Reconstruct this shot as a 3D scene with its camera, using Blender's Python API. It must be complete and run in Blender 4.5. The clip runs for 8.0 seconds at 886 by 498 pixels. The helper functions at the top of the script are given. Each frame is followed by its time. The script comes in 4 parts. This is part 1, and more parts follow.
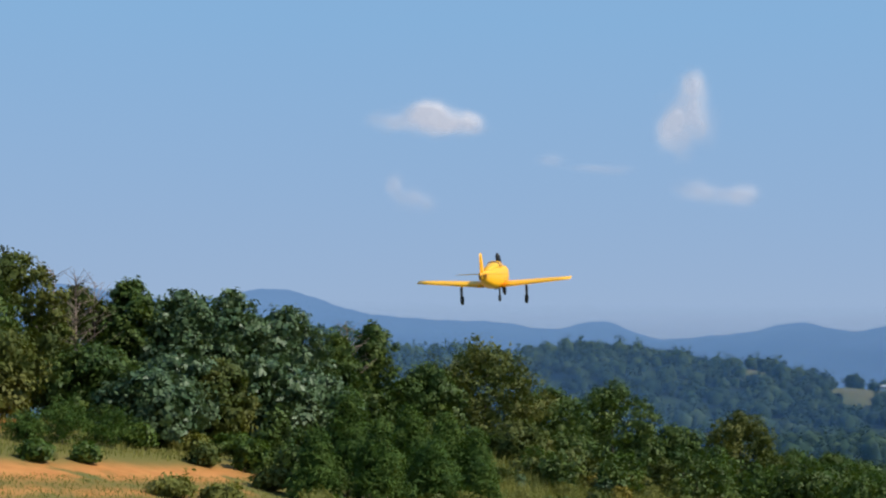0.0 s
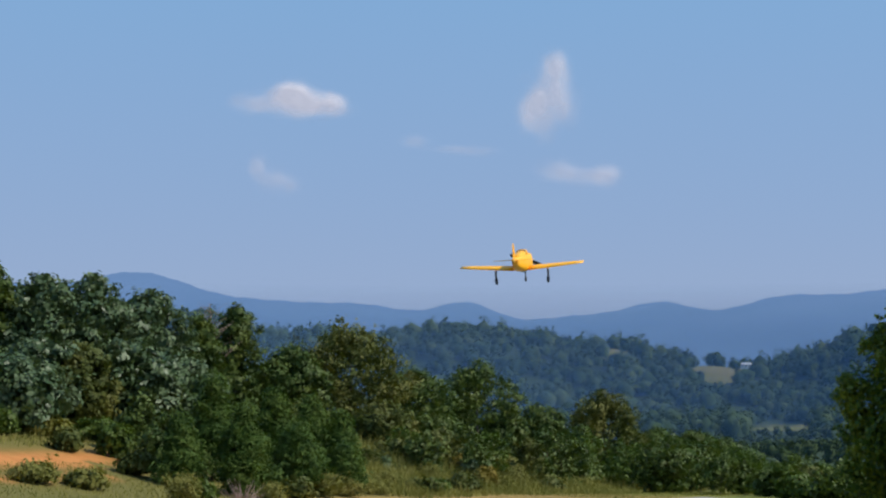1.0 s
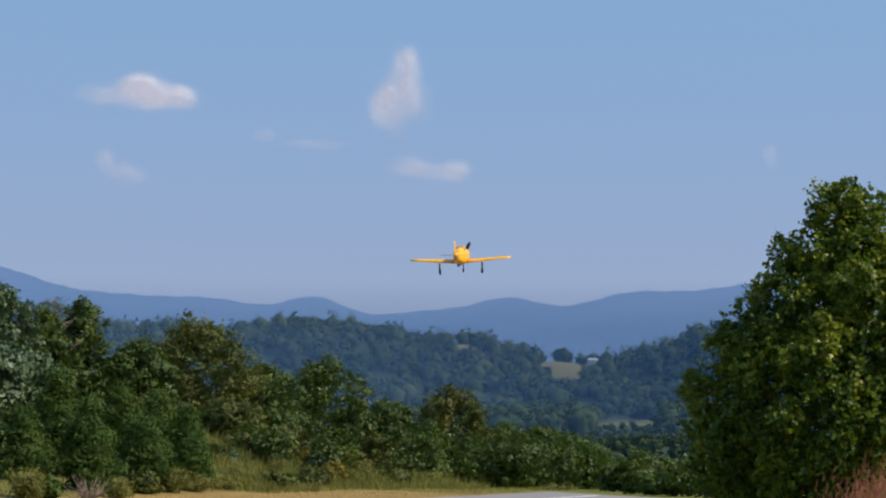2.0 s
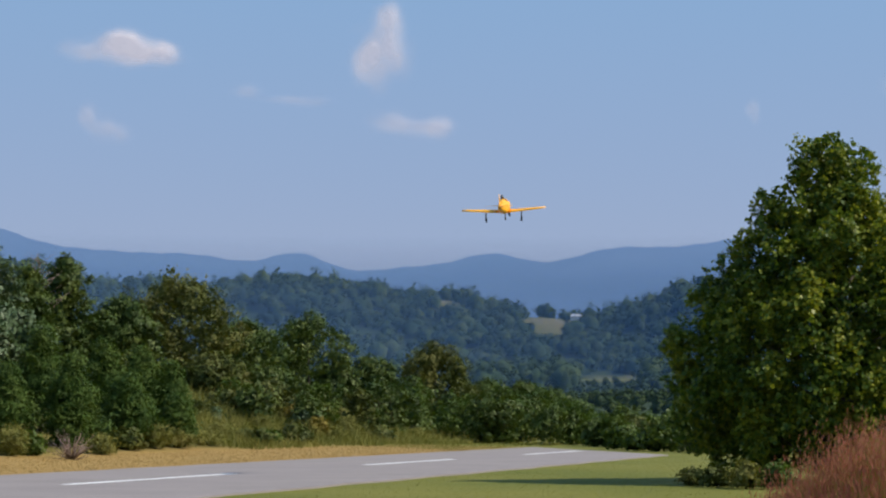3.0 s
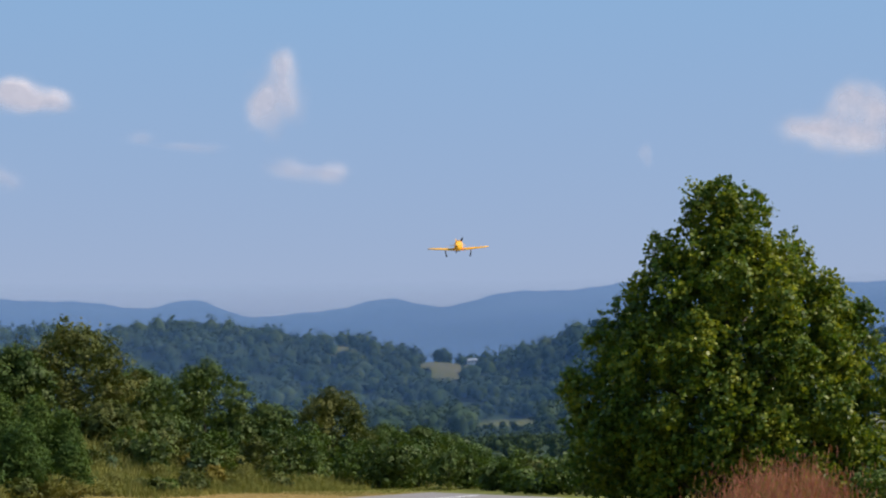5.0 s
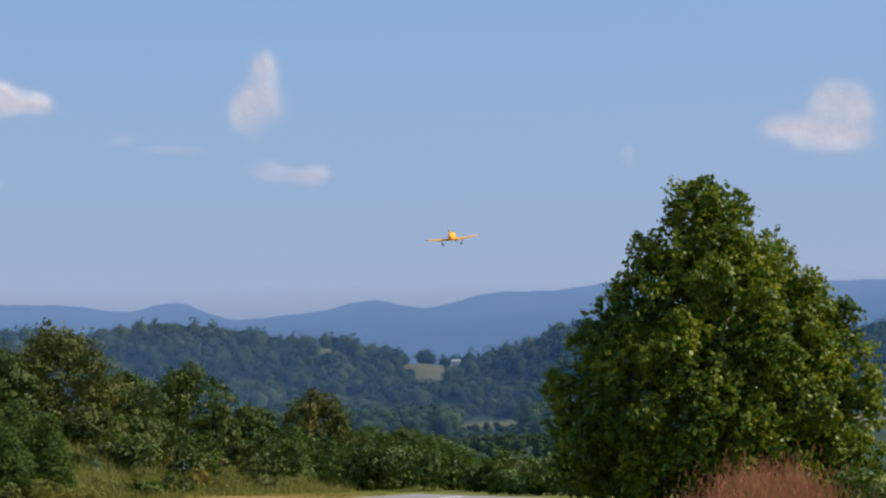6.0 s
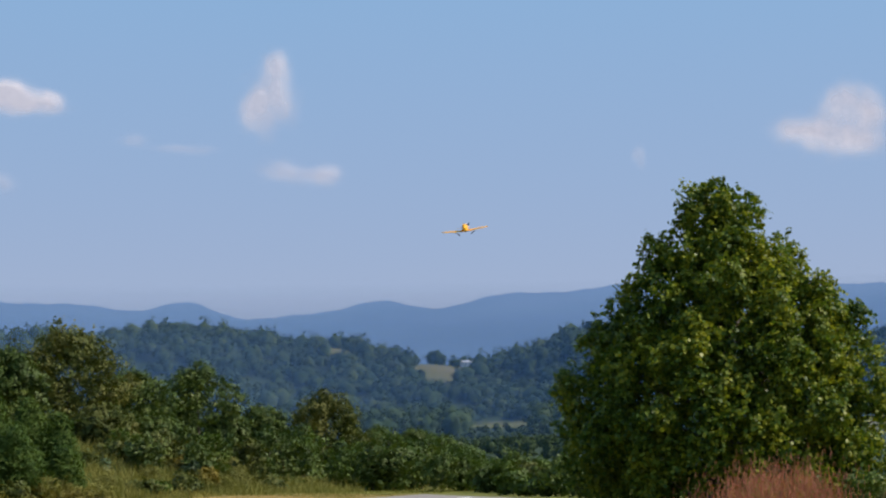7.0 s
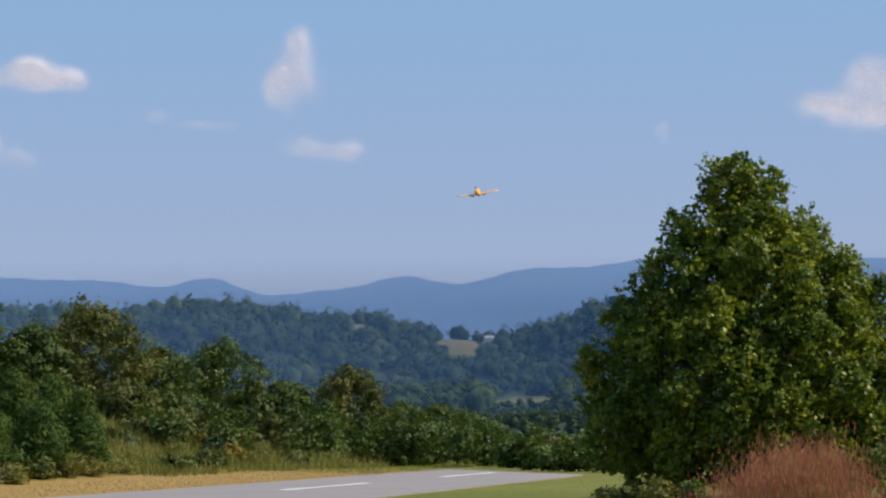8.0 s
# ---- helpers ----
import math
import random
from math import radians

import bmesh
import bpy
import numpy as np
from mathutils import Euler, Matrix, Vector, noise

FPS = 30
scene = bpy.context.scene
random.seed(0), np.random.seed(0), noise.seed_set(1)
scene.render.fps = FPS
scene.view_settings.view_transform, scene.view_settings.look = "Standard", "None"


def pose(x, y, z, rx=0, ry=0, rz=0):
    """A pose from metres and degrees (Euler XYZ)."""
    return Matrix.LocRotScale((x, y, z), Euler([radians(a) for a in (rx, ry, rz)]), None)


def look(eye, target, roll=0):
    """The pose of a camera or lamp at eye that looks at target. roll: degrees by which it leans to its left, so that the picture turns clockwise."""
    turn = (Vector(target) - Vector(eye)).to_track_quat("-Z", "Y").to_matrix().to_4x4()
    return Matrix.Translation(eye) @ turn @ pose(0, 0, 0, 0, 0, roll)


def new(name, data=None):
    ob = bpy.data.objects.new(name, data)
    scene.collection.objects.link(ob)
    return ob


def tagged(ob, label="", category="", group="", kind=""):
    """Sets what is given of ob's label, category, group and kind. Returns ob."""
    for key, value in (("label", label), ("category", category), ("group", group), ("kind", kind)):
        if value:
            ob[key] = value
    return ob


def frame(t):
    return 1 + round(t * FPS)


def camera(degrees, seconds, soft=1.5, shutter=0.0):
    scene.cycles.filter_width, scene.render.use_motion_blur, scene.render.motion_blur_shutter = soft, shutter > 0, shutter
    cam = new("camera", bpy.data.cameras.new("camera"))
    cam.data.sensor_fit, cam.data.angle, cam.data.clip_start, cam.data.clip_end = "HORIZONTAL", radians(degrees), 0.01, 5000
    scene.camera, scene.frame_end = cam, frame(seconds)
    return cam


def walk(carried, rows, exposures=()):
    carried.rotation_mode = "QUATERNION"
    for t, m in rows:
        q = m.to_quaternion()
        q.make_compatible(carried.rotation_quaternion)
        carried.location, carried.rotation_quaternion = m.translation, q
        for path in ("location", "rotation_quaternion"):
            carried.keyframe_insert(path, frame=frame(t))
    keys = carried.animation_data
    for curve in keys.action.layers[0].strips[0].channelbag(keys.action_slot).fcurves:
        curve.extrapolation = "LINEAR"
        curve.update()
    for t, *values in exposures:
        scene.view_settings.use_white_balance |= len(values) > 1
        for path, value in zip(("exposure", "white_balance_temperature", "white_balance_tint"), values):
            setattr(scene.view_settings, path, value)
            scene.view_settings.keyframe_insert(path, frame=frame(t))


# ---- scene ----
# ================= camera and its path =================
EYE = 1.7           # the camera is held at eye height on level ground
RUN = radians(25.15)  # bearing of the runway, clockwise from +y
LENS = 24.0

cam = camera(LENS, 8.0, soft=2.2)
# seconds, yaw (to the left), pitch (up), roll
HELD = [
    (0.0, 0.000, 6.442, 0.900), (0.2, -1.635, 6.723, 0.835), (0.5, -1.913, 6.792, 0.622), (0.8, -2.720, 6.378, 0.175),
    (1.0, -3.761, 5.969, 0.133), (1.2, -5.339, 5.775, 0.262), (1.5, -6.691, 5.853, 0.425), (1.7, -7.468, 5.915, 0.425),
    (2.8, -8.249, 4.915, 0.049), (3.0, -8.389, 4.635, 0.049), (3.3, -8.744, 4.918, 0.166), (3.5, -9.255, 5.353, 0.234),
    (3.8, -10.296, 5.862, 0.092), (4.0, -10.674, 6.227, -0.261), (4.2, -10.751, 6.207, -0.234), (4.5, -10.387, 5.978, -0.225),
    (4.7, -10.844, 5.947, -0.319), (5.8, -11.621, 5.714, -1.170), (6.0, -11.746, 5.885, -1.170), (6.2, -11.748, 6.075, -1.230),
    (6.5, -11.681, 6.218, -1.085), (6.8, -11.771, 6.068, -0.851), (7.0, -11.451, 5.911, -0.811), (7.3, -11.383, 5.747, -0.819),
    (7.5, -11.309, 5.700, -0.801), (7.8, -10.982, 5.499, -0.916), (8.0, -10.808, 5.245, -0.920),
]


def held_pose(yaw, pitch, roll):
    return pose(0, 0, EYE, 0, 0, yaw) @ pose(0, 0, 0, 90 + pitch, 0, 0) @ pose(0, 0, 0, 0, 0, roll)


walk(cam, [(t, held_pose(yaw, pitch, roll)) for t, yaw, pitch, roll in HELD], exposures=[(0.0, 0.02, 6300, 5), (0.7, -0.06, 6200, 8), (1.5, -0.09, 6350, 11), (3.0, -0.06, 6550, 12), (4.0, 0.0, 6600, 12), (8.0, 0.03, 6650, 12)])

# ================= sky and sun =================
SUN_BEARING, SUN_HEIGHT = 106.0, 44.0
world = bpy.data.worlds.new("world")
scene.world = world
world.use_nodes = True
wn = world.node_tree
wn.nodes.clear()
sky = wn.nodes.new("ShaderNodeTexSky")
sky.sky_type = "NISHITA"
sky.sun_disc = False
sky.sun_elevation, sky.sun_rotation = radians(SUN_HEIGHT), radians(SUN_BEARING)
sky.air_density, sky.dust_density, sky.ozone_density = 1.0, 0.35, 2.0
back = wn.nodes.new("ShaderNodeBackground")
back.inputs["Strength"].default_value = 0.14
wout = wn.nodes.new("ShaderNodeOutputWorld")
veil = wn.nodes.new("ShaderNodeValToRGB")  # a veil of dry haze: greyish violet low down, clear blue above
way = wn.nodes.new("ShaderNodeTexCoord")
split = wn.nodes.new("ShaderNodeSeparateXYZ")
wn.links.new(way.outputs["Generated"], split.inputs[0])
wn.links.new(split.outputs["Z"], veil.inputs["Fac"])
steps = veil.color_ramp.elements
steps.new(0.5)
for step, (place, tone) in zip(steps, ((0.03, (0.316, 0.366, 0.562)), (0.22, (0.240, 0.418, 0.672)), (0.9, (0.20, 0.37, 0.66)))):
    step.position, step.color = place, (*tone, 1)
lift = wn.nodes.new("ShaderNodeVectorMath")
lift.operation = "SCALE"
lift.inputs["Scale"].default_value = 1 / 0.14
wn.links.new(veil.outputs["Color"], lift.inputs[0])
haze = wn.nodes.new("ShaderNodeMixRGB")
haze.inputs[0].default_value = 0.86
wn.links.new(sky.outputs[0], haze.inputs[1])
wn.links.new(lift.outputs[0], haze.inputs[2])
wn.links.new(haze.outputs[0], back.inputs["Color"])
wn.links.new(back.outputs[0], wout.inputs["Surface"])

sun_data = bpy.data.lights.new("sun", "SUN")
sun_data.energy, sun_data.angle, sun_data.color = 4.8, radians(0.53), (1.0, 0.93, 0.80)
sun = new("sun", sun_data)
_b, _h = radians(SUN_BEARING), radians(SUN_HEIGHT)
SUN_WAY = Vector((math.sin(_b) * math.cos(_h), math.cos(_b) * math.cos(_h), math.sin(_h)))
sun.matrix_world = look(SUN_WAY * 60, (0, 0, 0))


# ================= materials =================
class Nodes:
    """A small builder for node materials."""

    def __init__(self, name):
        self.mat = bpy.data.materials.new(name)
        self.mat.use_nodes = True
        self.t = self.mat.node_tree
        self.t.nodes.clear()
        self.out = self.t.nodes.new("ShaderNodeOutputMaterial")

    def add(self, kind, **values):
        n = self.t.nodes.new("ShaderNode" + kind)
        for k, v in values.items():
            n.inputs[k.replace("_", " ")].default_value = v
        return n

    def link(self, a, b):
        self.t.links.new(a, b)

    def coords(self):
        return self.add("TexCoord").outputs["Object"]

    def noise(self, scale, detail=4.0, rough=0.6, vector=None):
        n = self.add("TexNoise", Scale=scale, Detail=detail, Roughness=rough)
        self.link(vector or self.coords(), n.inputs["Vector"])
        return n.outputs["Fac"]

    def ramp(self, fac, stops):
        n = self.add("ValToRGB")
        e = n.color_ramp.elements
        while len(e) < len(stops):
            e.new(0.5)
        for item, (p, c) in zip(e, stops):
            item.position, item.color = p, (*c, 1) if len(c) == 3 else c
        self.link(fac, n.inputs["Fac"])
        return n.outputs["Color"]

    def mix(self, fac, a, b, blend="MIX"):
        n = self.add("MixRGB")
        n.blend_type = blend
        for value, socket in ((fac, n.inputs[0]), (a, n.inputs[1]), (b, n.inputs[2])):
            if hasattr(value, "is_linked"):
                self.link(value, socket)
            else:
                socket.default_value = value if isinstance(value, float) else (*value, 1)
        return n.outputs[0]

    def math(self, op, a, b=0.0):
        n = self.add("Math")
        n.operation = op
        for value, socket in ((a, n.inputs[0]), (b, n.inputs[1])):
            if hasattr(value, "is_linked"):
                self.link(value, socket)
            else:
                socket.default_value = value
        return n.outputs[0]

    def attribute(self, name):
        n = self.add("Attribute")
        n.attribute_name = name
        return n.outputs["Fac"]

    def bump(self, height, strength, distance):
        n = self.add("Bump", Strength=strength, Distance=distance)
        self.link(height, n.inputs["Height"])
        return n.outputs["Normal"]

    def finish(self, color, rough=0.8, metal=0.0, normal=None, coat=0.0, spec=0.5):
        p = self.add("BsdfPrincipled", Roughness=rough, Metallic=metal)
        p.inputs["Coat Weight"].default_value = coat
        p.inputs["Specular IOR Level"].default_value = spec
        if hasattr(color, "is_linked"):
            self.link(color, p.inputs["Base Color"])
        else:
            p.inputs["Base Color"].default_value = (*color, 1)
        if normal:
            self.link(normal, p.inputs["Normal"])
        self.link(p.outputs[0], self.out.inputs["Surface"])
        return self.mat


def leaf_material(name, dark, mid, light, translucent=0.35, rough=0.5, patch=0.5, single=0.36):
    """Foliage: colour by leaf, and by clumps of the crown; thin leaves let light through."""
    m = Nodes(name)
    island = m.add("NewGeometry").outputs["Random Per Island"]
    clump = m.noise(patch, 2.0)
    both = m.math("ADD", m.math("MULTIPLY", island, single), m.math("MULTIPLY", clump, 1.17 - single))
    color = m.ramp(both, [(0.25, dark), (0.52, mid), (0.84, light)])
    p = m.add("BsdfPrincipled", Roughness=rough)
    p.inputs["Specular IOR Level"].default_value = 0.2
    m.link(color, p.inputs["Base Color"])
    tr = m.add("BsdfTranslucent")
    m.link(m.mix(1.0, color, (1.0, 1.0, 0.45), "MULTIPLY"), tr.inputs["Color"])
    mx = m.add("MixShader", Fac=translucent)
    m.link(p.outputs[0], mx.inputs[1])
    m.link(tr.outputs[0], mx.inputs[2])
    m.link(mx.outputs[0], m.out.inputs["Surface"])
    return m.mat


def bark_material(name, a, b):
    m = Nodes(name)
    n = m.noise(7.0, 6.0, 0.7)
    return m.finish(m.ramp(n, [(0.3, a), (0.7, b)]), 0.9, normal=m.bump(n, 0.8, 0.03))


LEAF_BIG = leaf_material("broad leaves", (0.020, 0.048, 0.012), (0.088, 0.146, 0.020), (0.350, 0.355, 0.040), 0.4, 0.42, 0.8, 0.36)
LEAF_OAK = leaf_material("oak leaves", (0.029, 0.058, 0.015), (0.065, 0.103, 0.022), (0.138, 0.166, 0.034), 0.22, 0.55, 0.4, 0.12)
LEAF_GREY = leaf_material("grey green leaves", (0.030, 0.062, 0.026), (0.070, 0.112, 0.048), (0.150, 0.195, 0.100), 0.2, 0.42, 0.5, 0.26)
LEAF_OLIVE = leaf_material("olive leaves", (0.038, 0.058, 0.014), (0.080, 0.099, 0.020), (0.160, 0.147, 0.032), 0.24, 0.6, 0.3, 0.12)
LEAF_FRESH = leaf_material("fresh leaves", (0.034, 0.066, 0.012), (0.066, 0.108, 0.017), (0.125, 0.170, 0.028), 0.28, 0.5, 0.6, 0.2)
NEEDLES = leaf_material("pine needles", (0.022, 0.050, 0.008), (0.050, 0.094, 0.013), (0.100, 0.142, 0.024), 0.25, 0.7, 0.6, 0.2)
WEEDS = leaf_material("weeds", (0.105, 0.120, 0.025), (0.180, 0.180, 0.042), (0.300, 0.260, 0.075), 0.3, 0.7, 0.25, 0.2)
YELLOWED = leaf_material("yellowed leaves", (0.110, 0.105, 0.020), (0.200, 0.160, 0.026), (0.300, 0.210, 0.040), 0.25, 0.6, 0.6, 0.2)
DRY = leaf_material("dry grass", (0.220, 0.152, 0.052), (0.310, 0.215, 0.080), (0.390, 0.285, 0.120), 0.25, 0.8, 0.3)
LAWN = leaf_material("lawn blades", (0.095, 0.110, 0.016), (0.155, 0.165, 0.024), (0.220, 0.205, 0.040), 0.3, 0.7, 0.3)
RED_HEADS = leaf_material("red seed heads", (0.250, 0.075, 0.058), (0.370, 0.125, 0.090), (0.460, 0.210, 0.130), 0.35, 0.8, 1.2, 0.2)
STEMS = leaf_material("grass stems", (0.130, 0.150, 0.028), (0.220, 0.215, 0.045), (0.320, 0.250, 0.080), 0.3, 0.8, 1.2)
FAR_LEAF = leaf_material("far woods", (0.018, 0.036, 0.014), (0.042, 0.074, 0.026), (0.086, 0.114, 0.042), 0.25, 0.9, 0.07, 0.12)
VALLEY_LEAF = leaf_material("valley woods", (0.018, 0.038, 0.013), (0.040, 0.070, 0.020), (0.080, 0.112, 0.030), 0.25, 0.8, 0.1, 0.15)
BARK = bark_material("bark", (0.06, 0.045, 0.032), (0.17, 0.14, 0.11))
DEAD = bark_material("dead twigs", (0.16, 0.11, 0.085), (0.32, 0.23, 0.18))


def ground_material():
    m = Nodes("ground")
    fine = m.noise(3.0, 6.0, 0.7)
    broad = m.noise(0.12, 3.0)
    grass = m.mix(0.6, m.ramp(fine, [(0.3, (0.105, 0.112, 0.017)), (0.7, (0.185, 0.180, 0.030))]),
                  m.ramp(broad, [(0.35, (0.11, 0.130, 0.020)), (0.65, (0.20, 0.185, 0.036))]))
    dry = m.ramp(m.noise(1.6, 6.0, 0.7), [(0.3, (0.26, 0.160, 0.045)), (0.7, (0.38, 0.245, 0.080))])
    clay = m.ramp(m.noise(0.9, 7.0, 0.65), [(0.25, (0.38, 0.140, 0.035)), (0.75, (0.54, 0.235, 0.07))])
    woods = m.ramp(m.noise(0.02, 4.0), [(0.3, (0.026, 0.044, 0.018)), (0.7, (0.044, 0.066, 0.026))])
    meadow = m.ramp(m.noise(0.02, 5.0), [(0.3, (0.100, 0.108, 0.038)), (0.7, (0.170, 0.138, 0.060))])
    c = m.mix(m.math("MULTIPLY", m.attribute("weedy"), 0.8), m.mix(m.attribute("dry"), grass, dry), (0.125, 0.108, 0.030))
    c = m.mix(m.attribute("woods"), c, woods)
    c = m.mix(m.attribute("meadow"), c, meadow)
    patchy = m.math("MULTIPLY", m.attribute("clay"), m.ramp(m.noise(0.3, 5.0), [(0.34, (0, 0, 0)), (0.43, (1, 1, 1))]))
    c = m.mix(patchy, c, clay)
    return m.finish(c, 0.95, normal=m.bump(fine, 0.5, 0.05), spec=0.2)


def asphalt_material():
    m = Nodes("asphalt")
    grain = m.noise(25.0, 6.0, 0.75)
    wear = m.noise(0.35, 5.0, 0.6)
    c = m.mix(0.5, m.ramp(grain, [(0.3, (0.205, 0.178, 0.168)), (0.7, (0.325, 0.285, 0.268))]),
              m.ramp(wear, [(0.3, (0.225, 0.198, 0.187)), (0.7, (0.315, 0.276, 0.26))]))
    return m.finish(c, 0.9, normal=m.bump(grain, 0.4, 0.01), spec=0.3)


def paint_material(name, a, b, rough=0.4, scale=6.0, coat=0.0, metal=0.0):
    m = Nodes(name)
    n = m.noise(scale, 5.0, 0.65)
    return m.finish(m.ramp(n, [(0.3, a), (0.7, b)]), rough, metal, normal=m.bump(n, 0.05, 0.004), coat=coat)


GROUND, ASPHALT = ground_material(), asphalt_material()
LINE_PAINT = paint_material("line paint", (0.74, 0.73, 0.70), (0.86, 0.85, 0.82), 0.8, 2.5)
YELLOW = paint_material("yellow film", (0.94, 0.43, 0.004), (0.97, 0.47, 0.006), 0.5, 5.0, 0.05)
BLACK = paint_material("black rubber", (0.012, 0.012, 0.012), (0.03, 0.03, 0.03), 0.7, 30.0)
CARBON = paint_material("dark prop", (0.012, 0.013, 0.016), (0.022, 0.022, 0.026), 0.35, 20.0)
STEEL = paint_material("gear steel", (0.10, 0.10, 0.11), (0.2, 0.2, 0.21), 0.4, 30.0, 0.0, 0.7)
SILVER = paint_material("bare metal", (0.5, 0.5, 0.5), (0.62, 0.62, 0.62), 0.3, 20.0, 0.0, 0.9)
CANOPY = paint_material("tinted canopy", (0.05, 0.04, 0.035), (0.08, 0.06, 0.05), 0.08, 3.0, 0.6)
# brown for the fuselage's rear end: yellow film with its shade put into the colour
TAIL_SHADE = paint_material("tail shade", (0.10, 0.05, 0.02), (0.16, 0.08, 0.03), 0.6, 14.0)
HOUSE_WHITE = paint_material("white siding", (0.72, 0.72, 0.72), (0.82, 0.82, 0.82), 0.7, 0.4)
HOUSE_ROOF = paint_material("metal roof", (0.45, 0.47, 0.5), (0.58, 0.6, 0.62), 0.5, 0.4)
HOUSE_DARK = paint_material("dark pane", (0.03, 0.04, 0.05), (0.06, 0.07, 0.08), 0.2, 1.0)


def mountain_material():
    """The farthest ridges: blue haze painted as pure emission, which sun and shade don't change."""
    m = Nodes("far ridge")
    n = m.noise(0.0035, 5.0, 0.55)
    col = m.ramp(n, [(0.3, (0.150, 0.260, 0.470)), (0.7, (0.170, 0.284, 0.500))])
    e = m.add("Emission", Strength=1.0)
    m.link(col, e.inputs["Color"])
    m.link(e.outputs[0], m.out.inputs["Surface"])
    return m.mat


def cloud_material(name, cover):
    m = Nodes(name)
    c = m.coords()
    fluff = m.noise(0.021, 5.0, 0.6, c)
    d = m.math("ADD", m.attribute("thickness"), m.math("MULTIPLY", m.math("SUBTRACT", fluff, 0.5), 0.9))
    alpha = m.math("MULTIPLY", m.ramp(d, [(0.04, (0, 0, 0)), (0.38, (0.34, 0.34, 0.34)), (1.0, (1, 1, 1))]), cover)
    alpha = m.math("MULTIPLY", alpha, m.ramp(m.attribute("thickness"), [(0.02, (0, 0, 0)), (0.45, (1, 1, 1))]))
    df = m.add("BsdfDiffuse", Color=(0.34, 0.32, 0.32, 1))
    tl = m.add("BsdfTranslucent", Color=(0.34, 0.34, 0.34, 1))
    both = m.add("MixShader", Fac=0.35)
    m.link(df.outputs[0], both.inputs[1])
    m.link(tl.outputs[0], both.inputs[2])
    clear = m.add("BsdfTransparent")
    mx = m.add("MixShader")
    m.link(alpha, mx.inputs[0])
    m.link(clear.outputs[0], mx.inputs[1])
    # most of the cloud's sunlit white is put in as emission
    glow = m.add("Emission", Color=(1.0, 0.90, 0.93, 1), Strength=0.50)
    lit = m.add("AddShader")
    m.link(both.outputs[0], lit.inputs[0])
    m.link(glow.outputs[0], lit.inputs[1])
    m.link(lit.outputs[0], mx.inputs[2])
    m.link(mx.outputs[0], m.out.inputs["Surface"])
    return m.mat


# ================= shared builders =================
def by_bearing(bearing, distance):
    """x and y of a place at a bearing (degrees clockwise from +y) and distance from the camera's stand."""
    return distance * math.sin(radians(bearing)), distance * math.cos(radians(bearing))


def along_run(along, left):
    """x and y from metres along the runway's way and metres to its left."""
    return along * math.sin(RUN) - left * math.cos(RUN), along * math.cos(RUN) + left * math.sin(RUN)


def beside(bearing, left):
    """The distance at which a line that keeps 'left' metres to the runway's way crosses a bearing."""
    return left / math.sin(RUN - radians(bearing))


def mesh_from(name, verts, faces, mat, smooth=False):
    """A mesh from arrays of vertices and of equal-sided faces."""
    verts, faces = np.asarray(verts, np.float32), np.asarray(faces, np.int32)
    me = bpy.data.meshes.new(name)
    n, k = faces.shape
    me.vertices.add(len(verts))
    me.vertices.foreach_set("co", verts.ravel())
    me.loops.add(n * k)
    me.loops.foreach_set("vertex_index", faces.ravel())
    me.polygons.add(n)
    me.polygons.foreach_set("loop_start", np.arange(n, dtype=np.int32) * k)
    if smooth:
        me.polygons.foreach_set("use_smooth", np.ones(n, bool))
    me.update(calc_edges=True)
    me.materials.append(mat)
    return me


def part(name, data, parent, label="", m=None):
    """Links a mesh, or a bmesh with its material, as one part of a thing."""
    ob = new(name, data)
    ob.parent = parent
    if m is not None:
        ob.matrix_basis = m
    return tagged(ob, label) if label else ob


def bm_mesh(name, bm, mat, smooth=True):
    me = bpy.data.meshes.new(name)
    bmesh.ops.recalc_face_normals(bm, faces=bm.faces)
    bm.to_mesh(me)
    bm.free()
    for p in me.polygons:
        p.use_smooth = smooth
    me.materials.append(mat)
    return me


def smoothstep(a, b, x):
    t = np.clip((np.asarray(x, float) - a) / (b - a), 0, 1)
    return t * t * (3 - 2 * t)


def bumps(x, peaks):
    """A sum of soft peaks: (place, half width, height)."""
    return sum(h * np.exp(-((x - c) / w) ** 2) for c, w, h in peaks)


# ================= the land =================
HILL = [(-9, 5, 1.49), (-3, 2.6, 1.03), (3.9, 2.0, 1.02), (0.8, 1.6, 0.62), (6.2, 1.2, 0.56), (8.4, 1.3, 0.68), (11, 1.2, 0.22), (18, 3.0, 0.94), (25.0, 5.0, 0.67), (15, 1.2, 0.45)]
RIDGE = [(-11, 5, 1.34), (-4.4, 2.2, 1.1), (-1, 1.8, 0.46), (1.6, 1.8, 0.49), (4.4, 1.1, 0.57), (9.75, 1.25, 0.56), (7.6, 1.5, 0.23), (12.9, 1.7, 0.53), (16.5, 3.0, 0.82), (19.5, 3, 0.37), (24.0, 4.0, 0.76)]


def wobble(x, y, size, seed):
    """Cheap smooth noise on arrays, about -1 to 1."""
    r = np.random.RandomState(seed)
    total = 0
    for i in range(7):
        a, ph = r.uniform(0, 2 * np.pi), r.uniform(0, 2 * np.pi)
        k = 2 * np.pi / (size * r.uniform(0.6, 1.6))
        total = total + np.sin(k * (x * np.cos(a) + y * np.sin(a)) + ph)
    return total / 4.0


